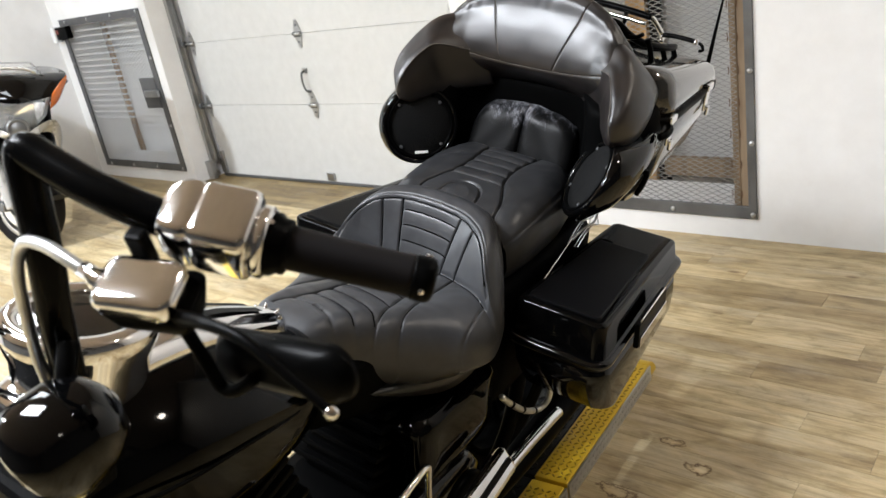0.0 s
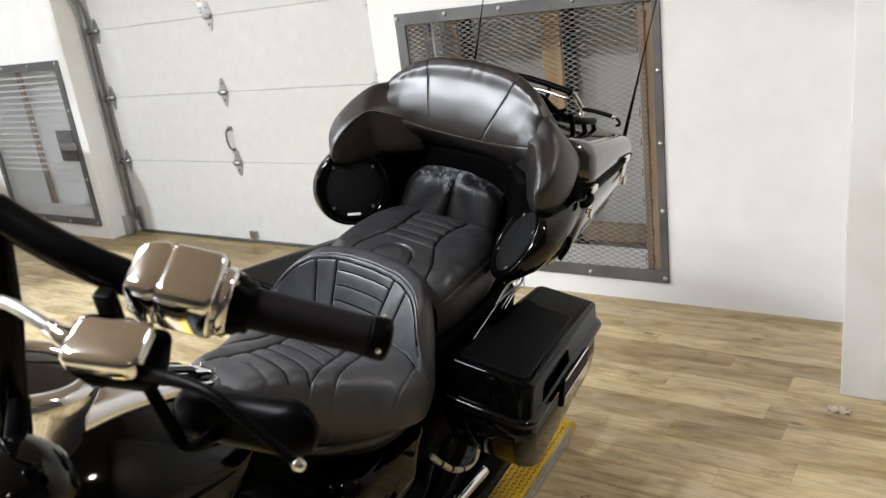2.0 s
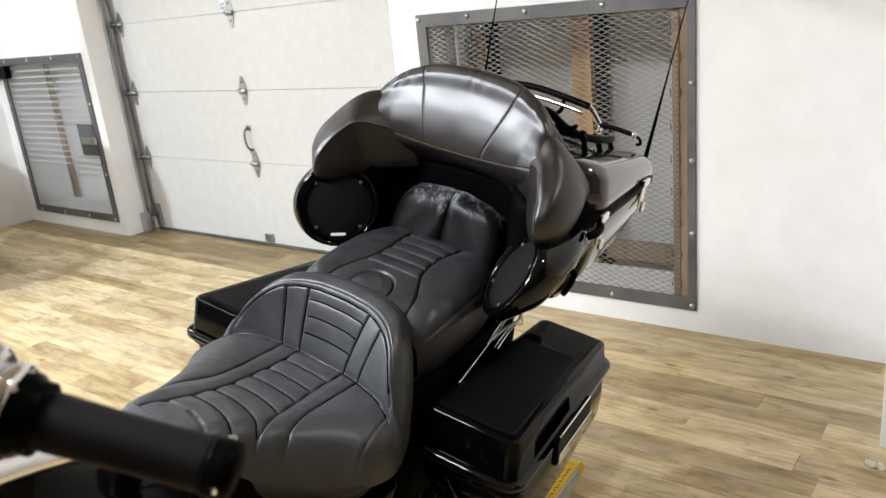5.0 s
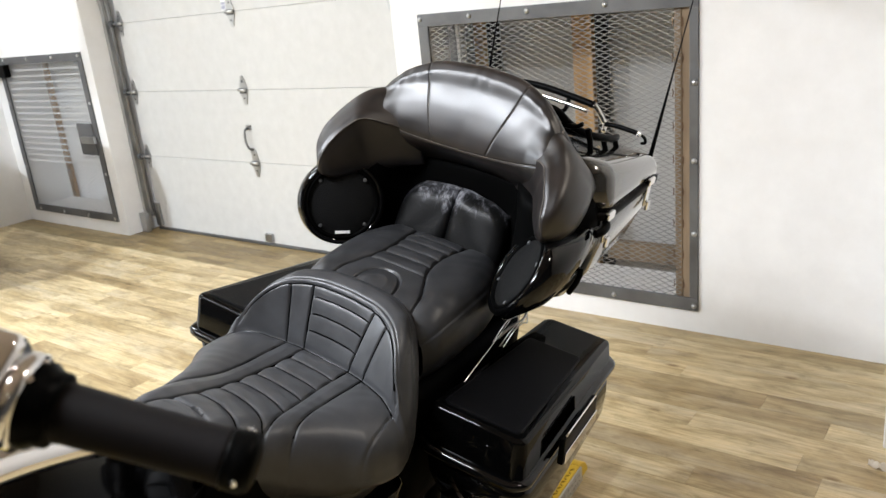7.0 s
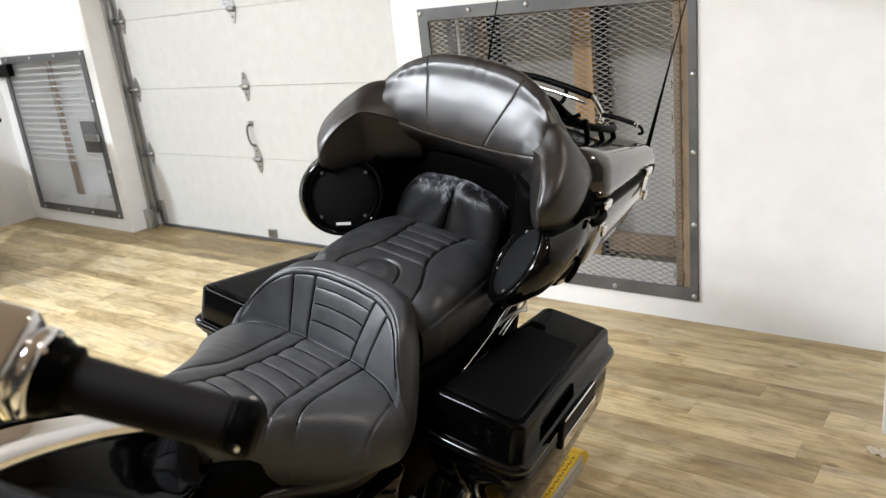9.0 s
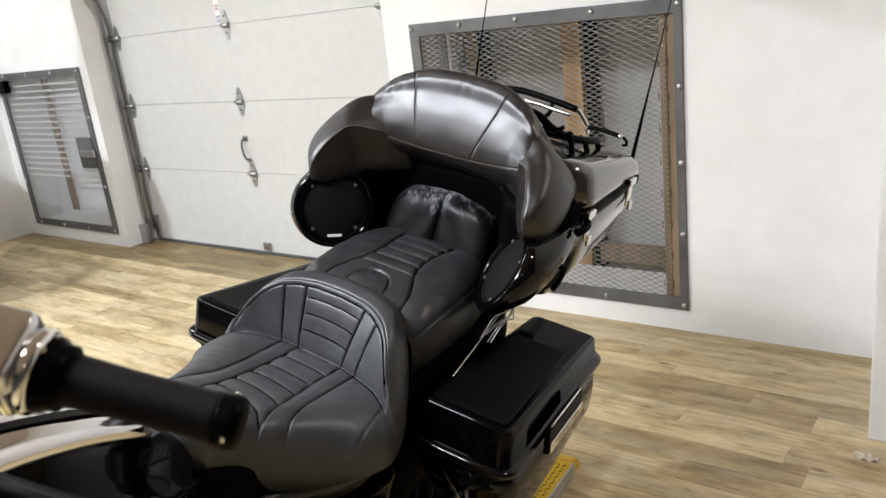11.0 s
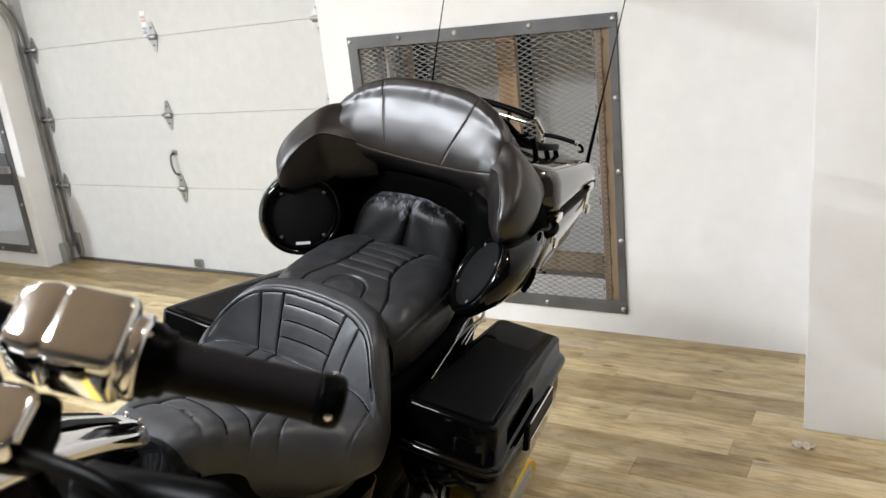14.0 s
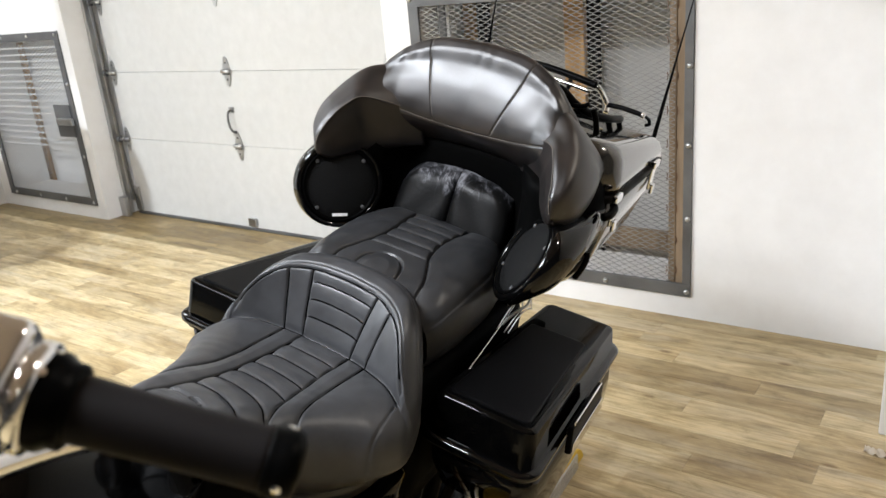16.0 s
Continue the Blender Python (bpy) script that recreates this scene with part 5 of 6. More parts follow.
# handlebar with its controls
G0, G1 = Vector((0.367, -0.908, 1.318)), Vector((0.483, -0.848, 1.295))
AX = (G1 - G0).normalized()
for e in (1, -1):
    f = lambda p: (e * p[0], p[1], p[2])
    hb = bar("handlebar", [f(p) for p in ((0.07, -0.955, 0.98), (0.125, -0.964, 1.03), (0.165, -0.974, 1.12), (0.188, -0.984, 1.22), (0.195, -0.984, 1.28), (0.191, -0.981, 1.345), (0.1895, -0.979, 1.366), (0.1935, -0.977, 1.371), (0.212, -0.973, 1.364), (0.26, -0.963, 1.348), (0.315, -0.936, 1.327), (0.39, -0.897, 1.312), (0.47, -0.855, 1.2975))], 0.0145, BARPAINT, bike, "glossy black tall handlebar", 90, 20)
    a = Vector(f(AX))
    g0 = Vector(f(G0))
    gr = place("grip", turned("grip", [(0.016, -0.006), (0.021, -0.004), (0.021, 0.005), (0.0172, 0.008), (0.0172, 0.02), (0.0163, 0.06), (0.0163, 0.107), (0.0167, 0.112), (0.0167, 0.117)], aim(g0, a), 40), RUBBER, hb, "black rubber grip", True)
    inner = place("inner_ring", turned("inner_ring", [(0.02, -0.004), (0.0245, -0.003), (0.025, 0.003), (0.0245, 0.009), (0.0215, 0.013), (0.0215, 0.018), (0.0185, 0.02)], aim(g0, a), 40), SATIN, gr, "", True)
    for q_ in (70, 110):
        place("screw", turned("screw", [(0.0025, -0.002), (0.0025, 0.001), (0, 0.0015)], aim(g0, a) @ pose(0, 0, 0, 0, 0, q_) @ aim((0.0245, 0, 0.005), (1, 0, 0)), 8), CHROME, inner)
    place("end_ring", turned("end_ring", [(0.0167, 0.115), (0.0179, 0.116), (0.0172, 0.118), (0.0179, 0.12), (0.0179, 0.127), (0.016, 0.131), (0.01, 0.133), (0, 0.133)], aim(g0, a), 40), SATIN, gr, "", True)
    for q_ in (60, 180, 300):
        place("end_screw", turned("end_screw", [(0.0026, -0.002), (0.0026, 0.001), (0, 0.0018)], aim(g0, a) @ pose(0, 0, 0, 0, 0, q_) @ aim((0.0178, 0, 0.1235), (1, 0, 0)), 8), CHROME, gr)
    # switch housing in two halves
    hm = aim(g0 - a * 0.006, -a, (0, 0, 1)) @ pose(0, 0, 0, 0, 0, -30 * e)
    sw = place("switch_housing", sheet("switch_housing", [[hm @ Vector((x * s, y * s + 0.004, z)) for x, y in rrect(0.0275, 0.028, 0.011, 10)] for z, s in ((0, 0.9), (0.002, 0.98), (0.006, 1.02), (0.038, 1.0), (0.041, 0.97), (0.0425, 0.93), (0.044, 0.93), (0.046, 0.97), (0.05, 0.97), (0.06, 0.9), (0.067, 0.78), (0.07, 0.64))], True, True), CHROME, hb, "chrome switch housing", True)
    place("collar", turned("collar", [(0.026, 0.0), (0.028, 0.002), (0.028, 0.008), (0.024, 0.011), (0.02, 0.011)], aim(g0 - a * 0.006, a), 32), CHROME, sw, "", True)
    place("button", turned("button", [(0.006, 0), (0.006, 0.006), (0.004, 0.008), (0, 0.008)], aim(g0 - a * 0.028 + Vector((e * 0.008, -0.019, 0.012)), (e * 0.4, -0.75, 0.5)), 16), SATIN, sw, "", True)
    part("switch_rocker", slab(-0.0075, 0.0075, -0.006, 0.006, -0.03, 0.022, bevel=0.003, m=Matrix.Translation(g0 - a * 0.07 + Vector((0, -0.03, -0.014))) @ pose(0, 0, 0, 18, 0, e * 20)), SATIN, sw, "black switch lever")
    # lever perch in front and below
    pm = Matrix.Translation(f((0.331, -0.993, 1.303))) @ pose(0, 0, 0, 21, 0, e * 24)
    perch = place("lever_perch", sheet("lever_perch", [[pm @ Vector((x, y, z)) for x, y in rrect(hx, hy, r, 6)] for z, hx, hy, r in ((-0.004, 0.027, 0.021, 0.01), (0.0, 0.03, 0.023, 0.011), (0.01, 0.03, 0.023, 0.011), (0.014, 0.028, 0.021, 0.01), (0.0155, 0.024, 0.016, 0.008))], True, True), CHROME, hb, "chrome lever perch", True)
    place("perch_base", sheet("perch_base", [[pm @ Vector((x + e * 0.004, y + 0.004, z)) for x, y in rrect(hx, hy, r, 6)] for z, hx, hy, r in ((-0.034, 0.02, 0.012, 0.009), (-0.028, 0.03, 0.018, 0.01), (-0.006, 0.034, 0.025, 0.012), (-0.004, 0.032, 0.023, 0.011))], True, True), SATIN, perch, "", True)
    bar("lever", [f(p) for p in ((0.36, -0.99, 1.292), (0.395, -0.996, 1.305), (0.43, -0.999, 1.311), (0.455, -1.0, 1.305), (0.48, -0.998, 1.293), (0.502, -0.995, 1.282))], [0.006, 0.005, 0.0042, 0.0036, 0.0032, 0.0032], SATIN, hb, "black control lever", 40, 12)
    place("lever_ball", turned("lever_ball", [(0.001, -0.005), (0.0033, -0.004), (0.0048, 0), (0.0033, 0.004), (0.001, 0.005)], aim(f((0.503, -0.995, 1.281)), (1, 0, 0)), 16), CHROME, hb, "", True)
    bar("cable", [f(p) for p in ((0.30, -1.0, 1.3), (0.265, -1.004, 1.312), (0.228, -1.002, 1.312), (0.196, -1.0, 1.3), (0.176, -1.0, 1.26), (0.168, -0.998, 1.18), (0.165, -0.99, 1.08), (0.1, -0.98, 0.95))], 0.0052, BRAID, hb, "braided steel sheathed cable", 70, 10)
    place("cable_ferrule", turned("cable_ferrule", [(0.008, 0), (0.009, 0.004), (0.009, 0.016), (0.007, 0.02), (0.007, 0.03)], aim(f((0.305, -0.998, 1.298)), (-e, -0.15, 0.35)), 16), CHROME, hb, "", True)
    # mirror hung under the grip
    mir = bar("mirror_stem", [f(p) for p in ((0.335, -0.978, 1.285), (0.345, -0.972, 1.262), (0.36, -0.97, 1.238), (0.374, -0.97, 1.222), (0.388, -0.968, 1.226), (0.4, -0.962, 1.238))], 0.0055, SATIN, hb, "", 24, 10)
    mm = Matrix.Translation(f((0.41, -0.945, 1.243))) @ aim((0, 0, 0), (0, -1, 0.12)).to_3x3().to_4x4() @ pose(0, 0, 0, 0, 0, 14 * e)
    place("mirror_shell", sheet("mirror_shell", [[mm @ Vector((x, y, z)) for x, y in rrect(hx, hy, hy * 0.98, 10)] for z, hx, hy in ((-0.008, 0.066, 0.02), (-0.007, 0.07, 0.023), (0.0, 0.069, 0.022), (0.008, 0.06, 0.017), (0.013, 0.03, 0.008))], True, True), SATIN, mir, "matt black oval mirror shell", True)
    place("mirror_glass", sheet("mirror_glass", [[mm @ Vector((x, y, -0.0085)) for x, y in rrect(hx, hy, hy * 0.98, 10)] for hx, hy in ((0.066, 0.02), (0.02, 0.008))], True, True), CHROME, mir, "mirror glass")
    # turn signal
    tm = aim(f((0.225, -1.03, 1.13)), (-e * 0.35, -0.75, -0.55))
    ts = place("turn_signal", turned("turn_signal", [(0.012, -0.06), (0.034, -0.05), (0.046, -0.03), (0.05, 0.0), (0.05, 0.018), (0.047, 0.02)], tm, 40), PAINT, hb, "glossy black turn signal housing", True)
    place("signal_lens", turned("signal_lens", [(0.046, 0.018), (0.04, 0.024), (0.02, 0.03), (0, 0.032)], tm, 32, False), SMOKE, ts, "smoked lens", True)
    bar("signal_stem", [f(p) for p in ((0.2, -0.985, 1.2), (0.212, -1.0, 1.18), (0.222, -1.015, 1.15))], 0.009, SATIN, ts, "", 12, 10)

# leather valance under the seat
for e in (-1, 1):
    strip = []
    for y_, x_, zt_, zb_ in ((-0.44, 0.07, 0.71, 0.7), (-0.38, 0.1, 0.7, 0.672), (-0.32, 0.128, 0.692, 0.648), (-0.26, 0.15, 0.69, 0.632), (-0.2, 0.164, 0.694, 0.638), (-0.15, 0.17, 0.705, 0.672), (-0.12, 0.17, 0.715, 0.705)):
        strip.append([(e * (x_ - 0.02), y_, zt_), (e * x_, y_, zt_ - 0.008), (e * (x_ + 0.006), y_, (zt_ + zb_) / 2), (e * x_, y_, zb_), (e * (x_ - 0.008), y_, zb_ + 0.004), (e * (x_ - 0.024), y_, zt_ - 0.01)])
    place("seat_valance", sheet("seat_valance", spline(np.array(strip), 40), True, True), LEATHER, bike, "", True)
# black shell that carries the seat
base = [[(px, y_, z_ + pz) for px, pz in rrect(hx, hz, 0.03, 6)] for y_, hx, hz, z_ in ((-0.56, 0.05, 0.04, 0.775), (-0.54, 0.07, 0.06, 0.745), (-0.42, 0.085, 0.07, 0.71), (-0.28, 0.1, 0.075, 0.685), (-0.12, 0.12, 0.08, 0.68), (0.1, 0.12, 0.08, 0.69), (0.12, 0.11, 0.07, 0.7))]
place("seat_base", sheet("seat_base", base, True, True), PLASTIC, bike, "black moulded seat base", True)
# chassis, engine and wheels
for n, m_, lab in (("rear_wheel", aim((0, 0.2, 0.32), (1, 0, 0)), "black rear tyre"), ("front_wheel", aim((0, -1.4, 0.33), (1, 0, 0)), "black front tyre")):
    whl = place(n, turned("rim", [(0.2, -0.06), (0.215, -0.065), (0.215, 0.065), (0.2, 0.06)], m_, 48, False), SATIN, bike, "black wheel", True)
    place("tyre", turned("tyre", [(0.215, -0.06), (0.25, -0.07), (0.3, -0.06), (0.318, -0.03), (0.322, 0), (0.318, 0.03), (0.3, 0.06), (0.25, 0.07), (0.215, 0.06)], m_, 64, False), RUBBER, whl, lab, True)
    place("hub", turned("hub", [(0.0, -0.07), (0.05, -0.07), (0.05, 0.07), (0.0, 0.07)], m_, 24), SATIN, whl)
    for k in range(9):
        t_ = m_ @ pose(0, 0, 0, 0, 0, 40 * k)
        bar("spoke", [t_ @ Vector((0.04, 0, 0)), t_ @ Vector((0.205, 0.02, 0))], 0.01, SATIN, whl, "", 2, 8, False)


def fender(name, cy, cz, r, hw_, a0, a1):
    rows = []
    for a in np.linspace(radians(a0), radians(a1), 30):
        rows.append([(x, cy + rr * math.cos(a), cz + rr * math.sin(a)) for x, rr in ((-hw_, r - 0.06), (-hw_, r - 0.02), (-hw_ * 0.8, r + 0.008), (-hw_ * 0.4, r + 0.02), (0, r + 0.024), (hw_ * 0.4, r + 0.02), (hw_ * 0.8, r + 0.008), (hw_, r - 0.02), (hw_, r - 0.06), (hw_ - 0.004, r - 0.06), (hw_ * 0.78, r), (0, r + 0.018), (-hw_ * 0.78, r), (-hw_ + 0.004, r - 0.06))])
    place(name, sheet(name, rows, True, True), PAINT, bike, "glossy black fender", True)


fender("rear_fender", 0.2, 0.32, 0.39, 0.105, -5, 165)
fender("front_fender", -1.4, 0.33, 0.36, 0.085, 20, 200)
eng = new("engine")
eng.parent = bike
part("crankcase", slab(-0.13, 0.13, -0.72, -0.1, 0.22, 0.45, bevel=0.04, segments=3), SATIN, eng, "black crankcase")
for cyl, (yy, tilt) in {"front": (-0.62, 18), "rear": (-0.38, -18)}.items():
    m_ = Matrix.Translation((0, yy, 0.44)) @ pose(0, 0, 0, tilt, 0, 0)
    barrel = part("cylinder", slab(-0.075, 0.075, -0.06, 0.06, 0.0, 0.28, bevel=0.01, m=m_), SATIN, eng, "black finned cylinder")
    for k in range(9):
        hx = 0.1 if k < 6 else 0.088
        part("fin", slab(-hx, hx, -0.075, 0.075, 0.02 + k * 0.03, 0.033 + k * 0.03, bevel=0.004, m=m_), SATIN, barrel)
    part("rocker_cover", slab(-0.085, 0.085, -0.07, 0.07, 0.285, 0.34, bevel=0.018, segments=3, m=m_), SATIN, eng, "black rocker cover")
place("primary_cover", sheet("primary_cover", [[(x, -0.42 + py, 0.34 + pz) for py, pz in rrect(hx, hz, hz * 0.95, 10)] for x, hx, hz in ((0.12, 0.27, 0.115), (0.165, 0.27, 0.115), (0.182, 0.255, 0.1), (0.188, 0.2, 0.06))], True, True), PAINT, eng, "glossy black primary cover", True)
place("derby_cover", turned("derby_cover", [(0.075, 0.18), (0.076, 0.194), (0.07, 0.2), (0, 0.203)], aim((0, -0.25, 0.34), (1, 0, 0)), 40), SATIN, eng, "black round cover", True)
side_cover = place("side_cover", sheet("side_cover", [[(x - 0.02, -0.24 + py, 0.53 + pz * 0.7) for py, pz in rrect(hy, hz, 0.04, 8)] for x, hy, hz in ((0.12, 0.14, 0.13), (0.17, 0.14, 0.13), (0.19, 0.125, 0.115), (0.195, 0.09, 0.08))], True, True), TANKPAINT, bike, "glossy black side cover", True)
for e in (-1, 1):
    fb = part("footboard", slab(-0.055, 0.055, -0.17, 0.15, -0.008, 0.008, bevel=0.006, m=Matrix.Translation((e * 0.29, -0.62, 0.3)) @ pose(0, 0, 0, 0, e * 4, 0)), CHROME, bike, "chrome rimmed footboard")
    part("rubber_pad", slab(-0.045, 0.045, -0.155, 0.135, 0.0085, 0.016, bevel=0.004, m=Matrix.Translation((e * 0.29, -0.62, 0.3)) @ pose(0, 0, 0, 0, e * 4, 0)), RUBBER, fb)
    bar("muffler", [(e * 0.14, -0.35, 0.17), (e * 0.15, -0.1, 0.17), (e * 0.16, 0.2, 0.18), (e * 0.165, 0.66, 0.2)], [0.022, 0.03, 0.04, 0.042], SATIN, bike, "black exhaust muffler", 60, 24)
    bar("frame_rail", [(e * 0.1, -0.9, 0.75), (e * 0.12, -0.75, 0.3), (e * 0.13, -0.5, 0.2), (e * 0.13, 0.0, 0.22), (e * 0.14, 0.1, 0.5), (e * 0.13, 0.25, 0.7)], 0.018, SATIN, bike, "black frame tube", 70, 14)
    bar("fork_leg", [(e * 0.1, -0.98, 1.0), (e * 0.1, -1.18, 0.65), (e * 0.1, -1.4, 0.33)], [0.026, 0.026, 0.03], CHROME, bike, "chrome fork leg", 20, 20)
part("triple_clamp", slab(-0.14, 0.14, -1.03, -0.93, 0.955, 0.995, bevel=0.014, segments=3), SATIN, bike, "black triple clamp")
place("headlamp", turned("headlamp", [(0.03, -0.12), (0.08, -0.08), (0.098, 0.0), (0.1, 0.04), (0.094, 0.05), (0.02, 0.06)], aim((0, -1.3, 0.78), (0, -1, -0.05)), 40), PAINT, bike, "black headlamp shell", True)
bar("jiffy_stand", [(0.14, -0.45, 0.2), (0.2, -0.5, 0.12), (0.262, -0.52, 0.075)], 0.014, SATIN, bike, "black side stand", 20, 10)
hose = bar("brake_hose", [(0.215, -0.16, 0.575), (0.222, -0.12, 0.53), (0.23, -0.06, 0.475), (0.236, 0.0, 0.445), (0.24, 0.03, 0.455), (0.238, 0.03, 0.5), (0.23, 0.01, 0.56), (0.215, -0.02, 0.61)], 0.007, BRAID, bike, "clear sheathed hose with black ties", 60, 10)
for y_, z_, x_ in ((-0.125, 0.535, 0.221), (-0.08, 0.493, 0.227), (-0.03, 0.456, 0.233), (0.022, 0.53, 0.235)):
    place("tie", turned("tie", [(0.0085, -0.004), (0.0085, 0.004)], aim((x_, y_, z_), (0.1, 0.75, -0.65) if z_ < 0.52 or y_ < -0.1 else (0.1, 0.3, -0.9)), 12), SATIN, hose)
bar("chrome_pipe", [(0.215, 0.17, 0.3), (0.216, 0.08, 0.315), (0.218, -0.02, 0.33), (0.222, -0.12, 0.345)], 0.013, CHROME, bike, "short chrome pipe", 24, 16)
peg = part("passenger_footboard", slab(-0.03, 0.03, -0.085, 0.085, -0.012, 0.012, bevel=0.011, segments=3, m=Matrix.Translation((0.235, -0.22, 0.40)) @ pose(0, 0, 0, 0, 50, 4)), CHROME, bike, "chrome passenger footboard", True)
part("rubber_pad", slab(-0.006, 0.006, -0.075, 0.075, 0.0125, 0.016, bevel=0.0015, m=Matrix.Translation((0.235, -0.22, 0.40)) @ pose(0, 0, 0, 0, 50, 4)), RUBBER, peg)
bar("shift_link", [(0.225, -0.56, 0.6), (0.222, -0.5, 0.61), (0.22, -0.44, 0.615), (0.218, -0.43, 0.58), (0.215, -0.42, 0.5)], 0.006, CHROME, bike, "chrome shift linkage", 30, 10)
bar("wire_loom", [(0.2, 0.15, 0.795), (0.212, 0.175, 0.815), (0.22, 0.22, 0.82), (0.2, 0.28, 0.84), (0.17, 0.3, 0.87)], 0.0028, BRAID, bike, "white wires under the top case", 40, 8)
bar("saddle_rail", [(0.2, -0.1, 0.72), (0.205, 0.05, 0.78), (0.2, 0.2, 0.82), (0.19, 0.27, 0.845)], 0.0018, CHROME, bike, "thin chrome rail", 40, 8)
for e in (-1, 1):
    place("frame_cover", sheet("frame_cover", [[(e * x, 0.12 + py, 0.62 + pz) for py, pz in rrect(hy, hz, 0.05, 8)] for x, hy, hz in ((0.08, 0.24, 0.15), (0.15, 0.24, 0.15), (0.165, 0.225, 0.135), (0.168, 0.18, 0.09))], True, True), PLASTIC, bike, "black frame cover behind the seat", True)
for k, (dx, dz) in enumerate(((0.0, 0.0), (0.012, 0.008), (-0.008, 0.014))):
    bar("wire", [(0.21 + dx, 0.14 - 0.01 * k, 0.785 + dz), (0.218 + dx, 0.155, 0.81 + dz + 0.006 * k), (0.222 + dx, 0.18, 0.822 + dz), (0.216 + dx, 0.2 + 0.02 * k, 0.805 + dz), (0.2 + dx, 0.24, 0.83)], 0.0013, WHITEPRINT, bike, "loose white wire", 30, 8)
part("case_mount", slab(-0.15, 0.15, 0.33, 0.6, 0.79, 0.84, bevel=0.012), SATIN, bike, "black top case mount")


# ---- tread plate platform under the motorcycle ----
plat = thing("tread_plate_platform", pose(-0.443, 2.294, 0, 0, 0, 5.3), "low black tread plate platform with yellow painted edges", "platform")
PZ, CUT = 0.05, -0.615


def treads(x0, x1, y0, y1, z, mat, name, side=False, step=0.024, lift=1.6):
    verts, faces = [], []
    nx, ny = max(int((x1 - x0) / step), 1), int((y1 - y0) / step)
    k_ = step / 0.024
    for i in range(nx):
        for j in range(ny):
            cx, cy = x0 + (i + 0.5) * (x1 - x0) / nx, y0 + (j + 0.5) * step
            a = radians(45 if (i + j) % 2 else -45)
            k = len(verts)
            for u, v, h in ((-0.012, 0, 0), (0, -0.004, 0), (0.012, 0, 0), (0, 0.004, 0), (-0.007, 0, 0.0016), (0, -0.0015, 0.002), (0.007, 0, 0.0016), (0, 0.0015, 0.002)):
                h = h * lift
                px, py, pz = cx + k_ * (u * math.cos(a) - v * math.sin(a)), cy + k_ * (u * math.sin(a) + v * math.cos(a)), z + h
                verts.append((0.006 + h, py, px) if side else (px, py, pz))
            faces += [(k + 4, k + 5, k + 6, k + 7)] + [(k + q, k + (q + 1) % 4, k + 4 + (q + 1) % 4, k + 4 + q) for q in range(4)]
    me = bpy.data.meshes.new(name)
    me.from_pydata(verts, [], faces)
    return tagged(place(name, me, mat, plat), kind="stuff")


for y0, y1 in ((-2.4, CUT - 0.006), (CUT + 0.006, 0.0)):
    part("deck", slab(-0.36, -0.096, y0, y1, 0.0, PZ, bevel=0.003), DIAMOND, plat, "black deck plate")
    for a, b in ((-0.095, 0.0), (-0.455, -0.361)):
        part("edge_strip", slab(a, b, y0, y1, 0.0, PZ, bevel=0.005), YELLOW, plat, "worn yellow edge strip")
    part("edge_skirt", slab(0.001, 0.006, y0, y1, 0.0, PZ - 0.003), ALUMINIUM, plat, "bare metal tread plate skirt")
    treads(-0.09, -0.004, max(y0, -1.6) + 0.01, y1 - 0.01, PZ + 0.0002, WORNTREAD, "edge_treads", False, 0.016)
    treads(-0.355, -0.1, max(y0, -1.6) + 0.01, y1 - 0.01, PZ + 0.0002, DIAMOND, "deck_treads")
    treads(0.006, PZ - 0.006, max(y0, -1.6) + 0.01, y1 - 0.01, 0, ALUMINIUM, "skirt_treads", True, 0.0135)
rows = []
for q in np.linspace(0, 1, 9):
    zt = max(PZ * math.sqrt(max(1 - q * q, 0)) - 0.001, 0.002)
    rows.append([(-0.095, 0.001 + 0.07 * q, 0), (-0.095, 0.001 + 0.07 * q, zt), (-0.006, 0.001 + 0.07 * q * 0.9, zt), (-0.002, 0.001 + 0.07 * q * 0.88, zt * 0.93), (-0.002, 0.001 + 0.07 * q * 0.88, 0)])
place("end_slope", sheet("end_slope", rows, True, True), YELLOW, plat, "rounded yellow end", False)


# ---- the second motorcycle, beside the wall ----
BIKE2 = pose(-4.66, 2.18, 0) @ pose(0, 0, 0, 0, 0, 71.6) @ pose(0, 0, 0, 0, 12, 0)
mate = thing("motorcycle", BIKE2, "silver and black sport touring motorcycle with clear headlight", "motorcycle")
SILVER = grain(material("silver_paint", (0.5, 0.49, 0.47), 0.3, 0.4, 0.5, 0.6), 80, 3, 0.0, rough=(0.22, 0.34))
AMBER = material("amber_lens", (0.42, 0.1, 0.015), 0.15, 0, 0.5, 0.5)
DARKALLOY = grain(material("dark_alloy", (0.16, 0.16, 0.16), 0.4, 0.8), 60, 3, 0.0, rough=(0.3, 0.5))
CLEAR = material("clear_plastic", (0.95, 0.95, 0.95), 0.05)
CLEAR.node_tree.nodes["Principled BSDF"].inputs["Transmission Weight"].default_value = 0.9
REFLECTOR = grain(material("lamp_reflector", (0.88, 0.88, 0.88), 0.25, 1.0), 40, 4, 0.6, 0.01, rough=(0.2, 0.4))


LAMPBOWL = grain(material("lamp_bowl", (0.75, 0.75, 0.75), 0.3, 0.25), 55, 4, 0.9, 0.02, rough=(0.15, 0.35), tone=((0.45, 0.45, 0.46), (0.85, 0.85, 0.85)))


def hull(rows, n=40, k=24):
    """A smooth skin through closed loops."""
    return spline(np.array([ring(r, k) for r in rows]), n)


